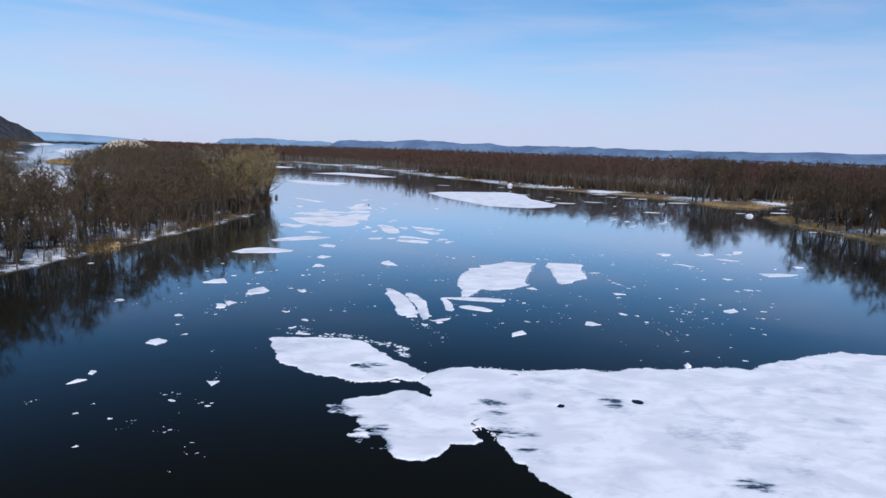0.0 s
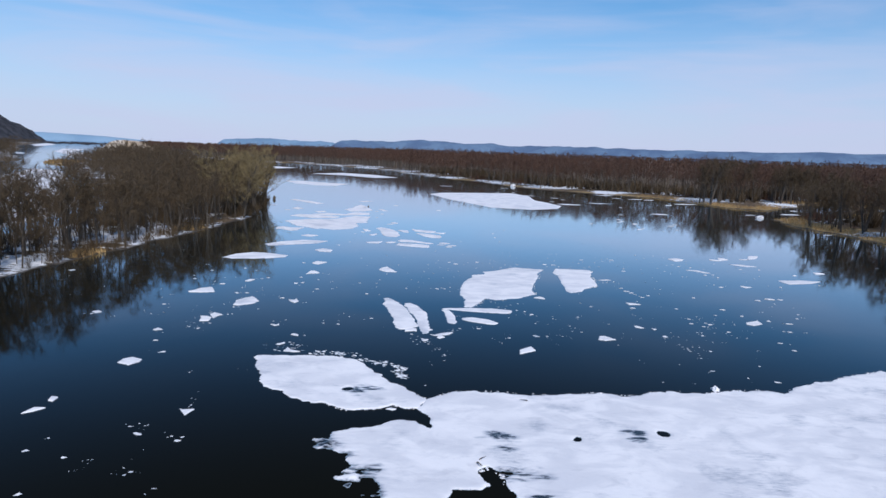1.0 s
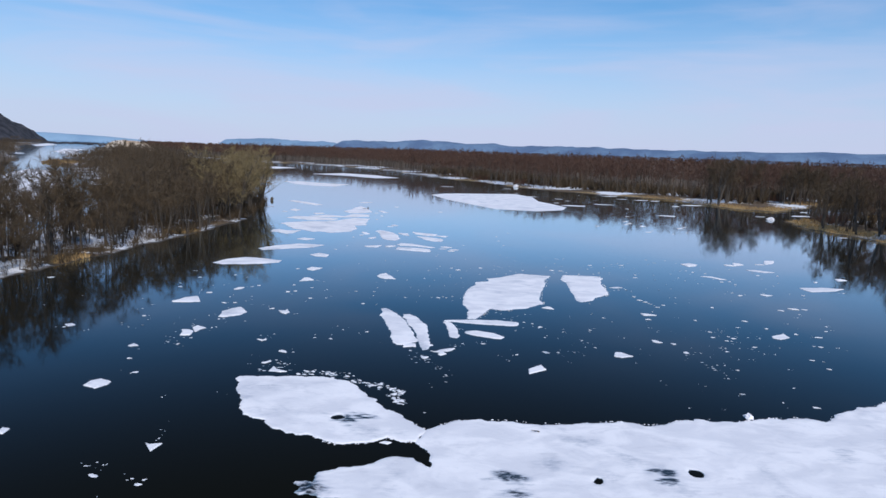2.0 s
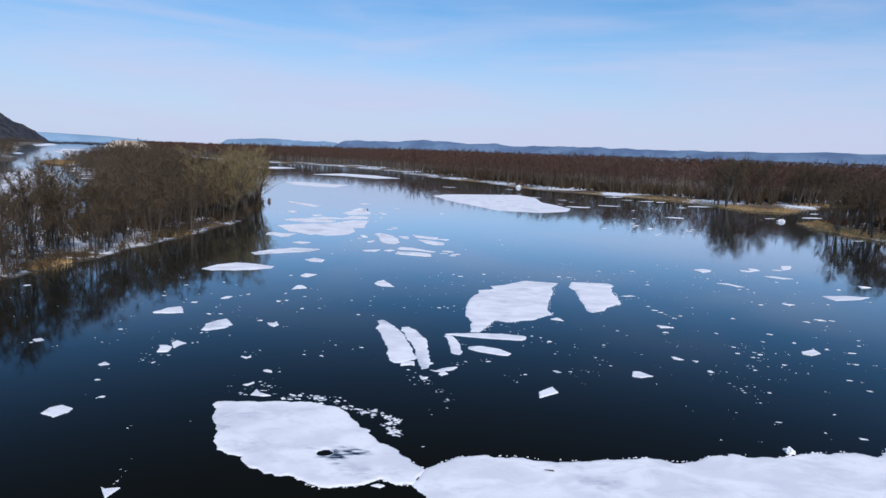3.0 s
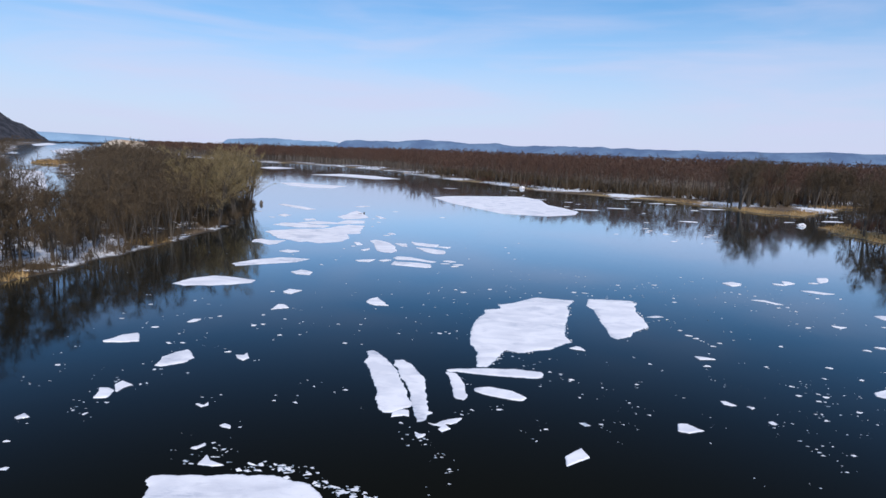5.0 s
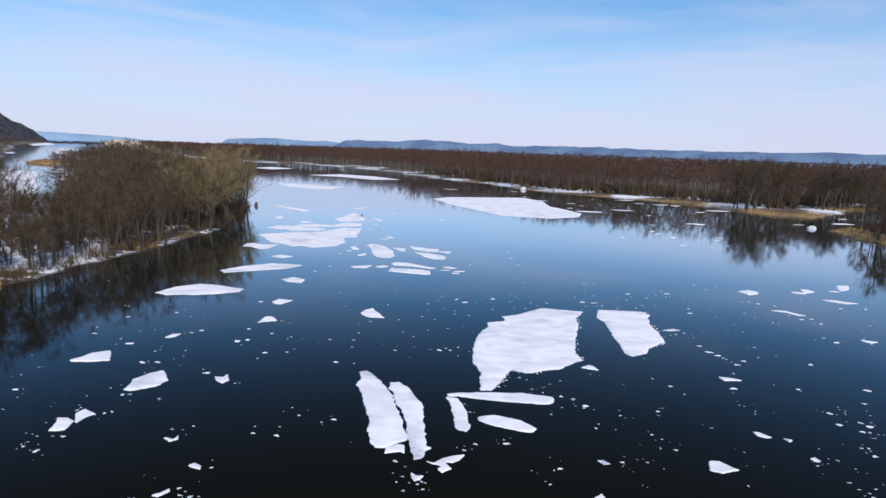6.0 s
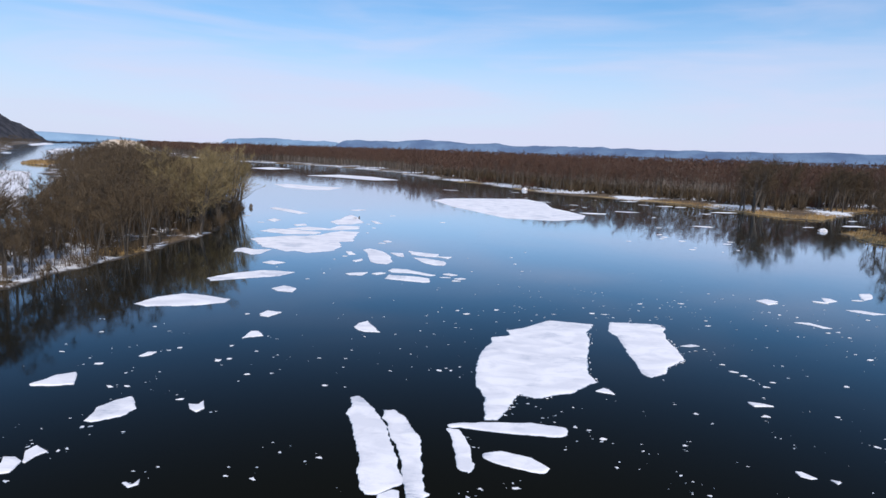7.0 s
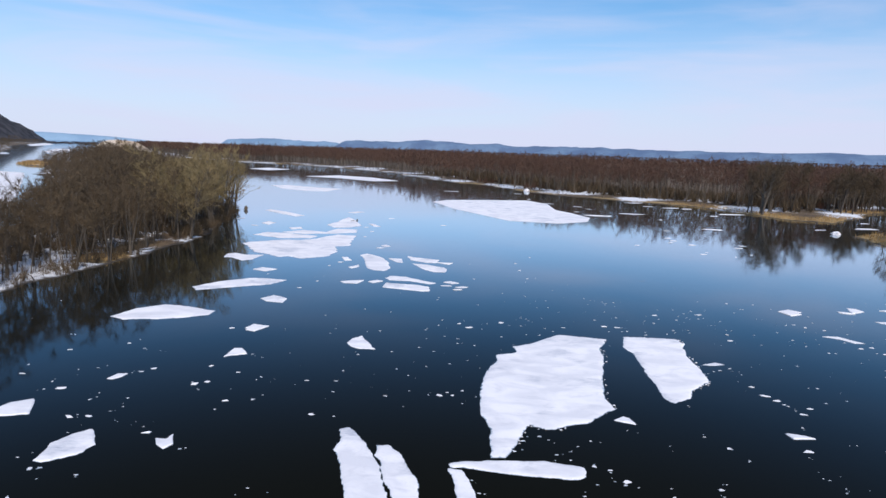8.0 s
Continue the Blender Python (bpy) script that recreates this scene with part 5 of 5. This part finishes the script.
CRUMBS_E = [(2.9, 75.9, 0.24), (0.6, 80.4, 0.26), (6.8, 80.6, 0.27), (0.2, 81.9, 0.23), (6.7, 85, 0.25), (5.9, 85.7, 0.29), (3.1, 86, 0.38), (7, 86.2, 0.5), (3.9, 87.6, 0.39), (5.7, 87.9, 0.26), (5.1, 88.4, 0.4), (-0.3, 93.8, 0.19), (-3.1, 95.3, 0.24), (0.3, 104.3, 0.22), (-0.7, 109.7, 0.3), (-4.2, 114.3, 0.38), (7.5, 120.6, 0.35), (21.4, 60.2, 0.17), (21.8, 65.3, 0.2), (18.2, 66.2, 0.2), (10.8, 70.5, 0.15), (10.7, 72.1, 0.13), (12.8, 72.7, 0.16), (10.4, 73.1, 0.23), (10.3, 73.4, 0.36), (11.9, 73.4, 0.33), (18.4, 73.6, 0.13), (19.5, 73.6, 0.13), (11.4, 73.8, 0.2), (14.4, 75.4, 0.38), (19.1, 75.5, 0.17), (13.5, 75.7, 0.17)]
CRUMBS_F = [(12.2, 76, 0.14), (15, 76.3, 0.18), (14, 77, 0.25), (13.5, 77.7, 0.4), (11.1, 78.3, 0.15), (9.6, 78.4, 0.4), (18.4, 79.3, 0.26), (12.3, 80.5, 0.23), (12.1, 80.9, 0.31), (15.1, 81.2, 0.19), (7.8, 82, 0.24), (9.5, 82.1, 0.39), (9, 82.5, 0.28), (15.9, 82.7, 0.24), (9, 83.9, 0.37), (22.4, 84, 0.21), (8.1, 84.3, 0.41), (18.7, 86, 0.26), (14, 87.7, 0.18), (8.6, 88, 0.26), (17, 89.4, 0.32), (11.7, 90, 0.23), (17.9, 95.2, 0.25), (7.7, 119.9, 0.28), (26.9, 62.1, 0.26), (23.8, 63.3, 0.26), (24.7, 67.5, 0.33), (25, 69, 0.21), (24.4, 69.7, 0.34), (26.1, 69.9, 0.17), (24.4, 70.2, 0.39), (31.7, 70.7, 0.26)]
CRUMBS_G = [(24.1, 71.1, 0.39), (25.2, 71.2, 0.31), (25.9, 71.2, 0.31), (22.9, 72.9, 0.16), (28.1, 73.3, 0.23), (29.6, 73.3, 0.18), (29.2, 73.4, 0.18), (36.5, 73.4, 0.23), (25.5, 73.8, 0.23), (23.2, 74, 0.3), (23.6, 74.2, 0.3), (25, 74.9, 0.31), (31.6, 75.3, 0.24), (32.7, 75.3, 0.38), (27.7, 76.2, 0.25), (24.7, 76.6, 0.18), (27.9, 76.9, 0.4), (28.3, 76.9, 0.33), (31.1, 76.9, 0.24), (29.8, 78.7, 0.41), (29.6, 78.8, 0.19), (30.1, 79.6, 0.31), (33.8, 81.2, 0.26), (32.6, 81.3, 0.32), (30.5, 81.4, 0.44), (31.4, 81.5, 0.32), (22.9, 82.3, 0.24), (29.5, 82.8, 0.2), (23.2, 82.8, 0.28), (30.3, 82.9, 0.16), (32.2, 82.9, 0.21), (28.7, 83.3, 0.21)]
CRUMBS_H = [(30.7, 83.7, 0.21), (22.7, 83.8, 0.21), (23.1, 86.8, 0.22), (29.3, 87.8, 0.22), (27.6, 89.1, 0.23), (25.2, 91.8, 0.29), (26.4, 95, 0.25), (26.3, 96, 0.31), (26.1, 96.3, 0.36), (31.1, 100.5, 0.39), (25.7, 103.4, 0.23), (24.1, 104.2, 0.5), (25.2, 105.1, 0.5), (23.2, 105.9, 0.5), (37, 113.6, 0.33), (25.8, 117.2, 0.34), (24.1, 117.9, 0.41), (31.2, 118.9, 0.35), (37.3, 130, 0.4), (41, 78.5, 0.36), (38.5, 78.8, 0.36), (40.3, 82.5, 0.38), (44.2, 85.7, 0.23), (45.2, 87.8, 0.29), (40.4, 88, 0.29), (43.3, 91.3, 0.31), (44.5, 93.2, 0.44), (50.5, 103, 0.36), (45.2, 103.4, 0.41), (42.5, 104.4, 0.24), (45.7, 104.7, 0.5), (41, 105.3, 0.42)]
CRUMBS_I = [(49.7, 105.9, 0.3), (42.4, 115.6, 0.41), (51.2, 117.6, 0.36), (40, 119.5, 0.29), (52, 122.9, 0.5), (44.5, 127.2, 0.39), (58.9, 107.8, 0.5)]
CRUMBS = CRUMBS_A + CRUMBS_B + CRUMBS_C + CRUMBS_D + CRUMBS_E + CRUMBS_F + CRUMBS_G + CRUMBS_H + CRUMBS_I
for i, (x, y, wide) in enumerate(CHIPS + FAR_CHIPS):
    ice_chip(x, y, wide * (1.05 if y < 118 else 0.95), 1000 + i)


def crumb_shapes(places, seed, foot=-0.05):
    """Small angular lumps of ice standing on a foot level."""
    rng = np.random.default_rng(seed)
    vs, fs = [], []
    for x, y, wide in places:
        n = 6
        a = np.sort(rng.uniform(0, 2 * math.pi, n))
        r = rng.uniform(0.5, 1.1, n) * wide / 2
        lift = (0.010 + 0.03 * wide) * rng.uniform(0.5, 1.4)
        base = len(vs)
        flat = rng.uniform(0.5, 1.0)
        vs += [(x + 1.3 * r[i] * math.cos(a[i]), y + r[i] * math.sin(a[i]) * flat, foot) for i in range(n)]
        vs += [(x + 0.8 * r[i] * math.cos(a[i]), y + 0.8 * r[i] * math.sin(a[i]) * flat, foot + 0.05 + lift * rng.uniform(0.7, 1.2)) for i in range(n)]
        vs.append((x, y, foot + 0.05 + lift * 1.2))
        for i in range(n):
            p, q = base + i, base + (i + 1) % n
            fs += [(p, q, q + n), (p, q + n, p + n), (p + n, q + n, base + 2 * n)]
    return np.array(vs), np.array(fs)


def ice_crumbs(name, places, label, seed):
    """Countless crumbs of ice, joined."""
    return tagged(part(name, *crumb_shapes(places, seed), ICE), label, "ice", kind="stuff")


def crumbs_along(path, count, spread, sizes, seed):
    rng = np.random.default_rng(seed)
    path = np.asarray(path, dtype=float)
    t = rng.uniform(0, len(path) - 1, count)
    x = np.interp(t, range(len(path)), path[:, 0]) + rng.normal(0, spread, count)
    y = np.interp(t, range(len(path)), path[:, 1]) + rng.normal(0, spread, count)
    return np.stack([x, y, rng.uniform(sizes[0], 1, count) ** 2 * sizes[1]], axis=1)


ice_crumbs("ice_rubble", np.concatenate([
    crumbs_along([(-13.2, 64.4), (-12.3, 65.1), (-11.5, 65.2), (-10.4, 64.8), (-9, 64.7), (-8, 63), (-6.8, 62.6), (-5.8, 62.7), (-5.1, 61.7), (-4, 61.2), (-4.8, 60.3), (-4.4, 59.2), (-3.8, 59.1)], 190, 0.28, (0.35, 0.8), 5),
    crumbs_along([(-17.2, 65.2), (-15.0, 67.0), (-15.6, 66.0)], 14, 0.5, (0.3, 0.5), 6),
    crumbs_along([(-3.2, 71.0), (-1.2, 67.4), (-0.2, 64.4)], 26, 0.4, (0.25, 0.5), 7)]), "line of crushed white ice rubble along a floe edge", 8)


def drifting_crumbs():
    """Small bits scattered unevenly over the open water."""
    rng = np.random.default_rng(77)
    x, y = rng.uniform(-62, 90, 5200), 42 + 170 * rng.uniform(0, 1, 5200) ** 1.1
    chance = step(fbm(x, y, 0.06, 3, 41), -0.05, 0.55)
    chance *= np.where(x > 0, 1.0, 0.75) * np.where(y < 55, 0.6, 1.0)
    free = (rng.uniform(0, 1, len(x)) < chance * np.where(y < 118, 0.05, 0.16)) & (land(x, y) < -3) & (inward(x, y, SHEET) < -0.5)
    x, y = x[free], y[free]
    return np.stack([x, y, rng.uniform(0.3, 1, len(x)) ** 2.5 * 0.36], axis=1)


def edge_rubble(floe, line, count, spread, size, seed):
    """Crushed lumps pushed up along the broken edge of a floe."""
    verts, faces = crumb_shapes(crumbs_along(line, count, spread, (0.4, size), seed), seed, 0.02)
    tagged(part("edge_rubble", verts - np.array(floe.location), faces, ICE, floe, "small white lumps of crushed ice"), kind="stuff")


edge_rubble(great_sheet, SHEET_NORTH, 150, 0.05, 0.22, 41)
edge_rubble(great_sheet, SHEET_WEST[:9], 40, 0.10, 0.3, 42)
edge_rubble(lobe_floe, LOBE[10:20], 60, 0.10, 0.26, 43)
edge_rubble(broad_floe, [(15.6, 113.4), (14.1, 110.1), (13.9, 107.0), (12.3, 101.1), (12.0, 98.2), (11.5, 95.9), (11.8, 94.0), (10.6, 92.7), (8.0, 90.6), (6.2, 89.4), (4.6, 90.1), (3.2, 86.4)], 45, 0.10, 0.24, 44)
edge_rubble(jagged_floe, [(23.3, 114.4), (23.8, 112.6), (22.5, 108.8), (22.5, 105.9), (21.9, 101.0), (19.4, 98.5), (16.9, 95.6)], 36, 0.14, 0.28, 45)
crumb_sizes = np.array(CRUMBS)
ice_crumbs("ice_crumbs", np.concatenate([crumb_sizes * (1, 1, 1.15), crumb_sizes * (1, 1, 0.6) + np.random.default_rng(3).normal(0, 1, (len(CRUMBS), 3)) * (0.4, 0.6, 0), drifting_crumbs(), crumbs_along([(-6, 112), (8, 128), (22, 120), (36, 128), (44, 104)], 150, 7.0, (0.35, 0.5), 31),
                                            crumbs_along([(-16, 94), (-2, 101), (14, 119), (30, 106), (50, 121)], 130, 6.0, (0.35, 0.5), 33),
                                            crumbs_along([(24, 66), (30, 78), (33, 84), (40, 80)], 60, 3.5, (0.3, 0.35), 32)]), "scattered crumbs of ice on the open water", 9)

# ---------------------------------------------------------------- driftwood and shore details


def driftwood(name, x, y, z, limbs, seed, label):
    """A snag: a short trunk with broken limbs."""
    rng = np.random.default_rng(seed)
    pieces = []
    for length, rise, thick in limbs:
        a = rng.uniform(0, 2 * math.pi)
        way = np.array([math.cos(a) * (1 - rise), math.sin(a) * (1 - rise), rise])
        way *= length / np.linalg.norm(way)
        mid = way * 0.5 + rng.normal(0, 0.06 * length, 3)
        pieces.append(tube([(0, 0, -0.3), tuple(mid), tuple(way)], [thick, thick * 0.8, thick * 0.3], 6))
    ob = part(name, *gather(pieces), BARK)
    ob.location = (x, y, z)
    return tagged(ob, label, "driftwood")


driftwood("snag", -64.3, 236.0, 0.0, [(1.3, 0.9, 0.55), (1.0, 0.6, 0.4), (2.0, 0.12, 0.25), (1.1, 0.75, 0.45)], 3, "dark broken stump standing in the water")
driftwood("snag", -28.0, 217.2, 0.1, [(0.5, 0.8, 0.25), (2.0, 0.02, 0.10), (0.45, 0.5, 0.22)], 4, "small dark snag poking out of the ice")
driftwood("fallen_log", -58.6, 156.2, 0.25, [(4.2, 0.04, 0.22), (1.4, 0.5, 0.12), (0.9, 0.3, 0.10)], 11, "pale fallen log lying on the island shore")
driftwood("fallen_log", -57.0, 170.4, 0.2, [(3.0, 0.1, 0.2), (1.6, 0.4, 0.12), (1.2, 0.6, 0.08)], 12, "dark fallen log and roots at the water's edge")
driftwood("fallen_log", -55.6, 180.0, 0.2, [(3.4, 0.08, 0.18), (1.5, 0.35, 0.10)], 13, "dark fallen log and roots at the water's edge")
driftwood("fallen_log", -59.0, 131.0, 0.2, [(2.6, 0.1, 0.2), (1.3, 0.5, 0.10)], 14, "dark fallen log and roots at the water's edge")
driftwood("fallen_log", -61.4, 104.0, 0.2, [(2.8, 0.1, 0.18), (1.3, 0.5, 0.10)], 15, "dark fallen log and roots at the water's edge")
driftwood("branch", 1.6, 44.4, 0.14, [(1.1, 0.08, 0.06), (0.7, 0.15, 0.04)], 5, "short dark branch lying on the ice")
driftwood("branch", 6.3, 54.8, 0.14, [(0.9, 0.05, 0.05)], 6, "short dark branch lying on the ice")


def ice_block(x, y, z, size, seed, label):
    rng = np.random.default_rng(seed)
    bm = bmesh.new()
    bmesh.ops.create_icosphere(bm, subdivisions=3, radius=1)
    for v in bm.verts:
        k = 1 + 0.5 * noise.noise(v.co * 1.7 + Vector((seed, 0, 0))) + 0.28 * noise.noise(v.co * 3.5 + Vector((0, seed, 0)))
        v.co = Vector((v.co.x * size[0] * k, v.co.y * size[1] * k, max(v.co.z, -0.5) * size[2] * k))
    me = bpy.data.meshes.new("ice_block")
    bm.to_mesh(me)
    bm.free()
    me.materials.append(ICE)
    ob = new("ice_block", me)
    ob.matrix_basis = pose(x, y, z, 0, 0, rng.uniform(0, 360))
    return tagged(ob, label, "ice block")


ice_block(104.8, 226.0, 0.12, (1.7, 1.0, 0.7), 3, "large rounded white block of stranded ice")
ice_block(22.45, 58.5, 0.18, (0.32, 0.27, 0.22), 5, "lump of ice on the rim of the great sheet")
ice_block(34.5, 378.0, 0.5, (1.5, 1.3, 0.9), 6, "white heap of stranded ice on the far bank")


def shore_grass():
    """Dead grass along the river banks."""
    rng = np.random.default_rng(61)
    x, y = rng.uniform(90, 190, 60000), rng.uniform(120, 340, 60000)
    d = land(x, y)
    ok = (d > 0.5) & (d < 9) & (rng.uniform(0, 1, len(x)) < 0.75) & (np.hypot((x - 150) / 14, (y - 292) / 11) > 1)
    x2, y2 = rng.uniform(-75, -55, 16000), rng.uniform(80, 235, 16000)
    d2 = land(x2, y2)
    tufts = np.min([np.hypot((x2 - gx_) / 2.7, (y2 - gy_) / 3.6) for gx_, gy_ in ((-61.8, 112.5), (-59.4, 149))], axis=0)
    ok2 = (d2 > 0.2) & (tufts < 1.1)
    x3, y3 = rng.uniform(-345, -260, 6000), rng.uniform(470, 530, 6000)
    ok3 = inward(x3, y3, ISLET) > 1
    px, py = np.concatenate([x[ok], x2[ok2], x3[ok3]]), np.concatenate([y[ok], y2[ok2], y3[ok3]])
    n = len(px)
    far = np.where(py > 400, 2.2, 1.0)
    z = ground_height(px, py)
    a, tall, w = rng.uniform(0, 2 * math.pi, n), rng.uniform(0.35, 0.95, n) * far, rng.uniform(0.05, 0.14, n) * far
    lx, ly = rng.normal(0, 0.3, n) * tall, rng.normal(0, 0.3, n) * tall
    v = np.stack([np.stack([px - w * np.cos(a), py - w * np.sin(a), z - 0.05], 1), np.stack([px + w * np.cos(a), py + w * np.sin(a), z - 0.05], 1),
                  np.stack([px + lx, py + ly, z + tall], 1)], axis=1).reshape(-1, 3)
    tagged(part("dead_grass", v, np.arange(3 * n).reshape(-1, 3), GRASS), "straw-coloured dead grass along the shore", "grass", kind="stuff")


shore_grass()
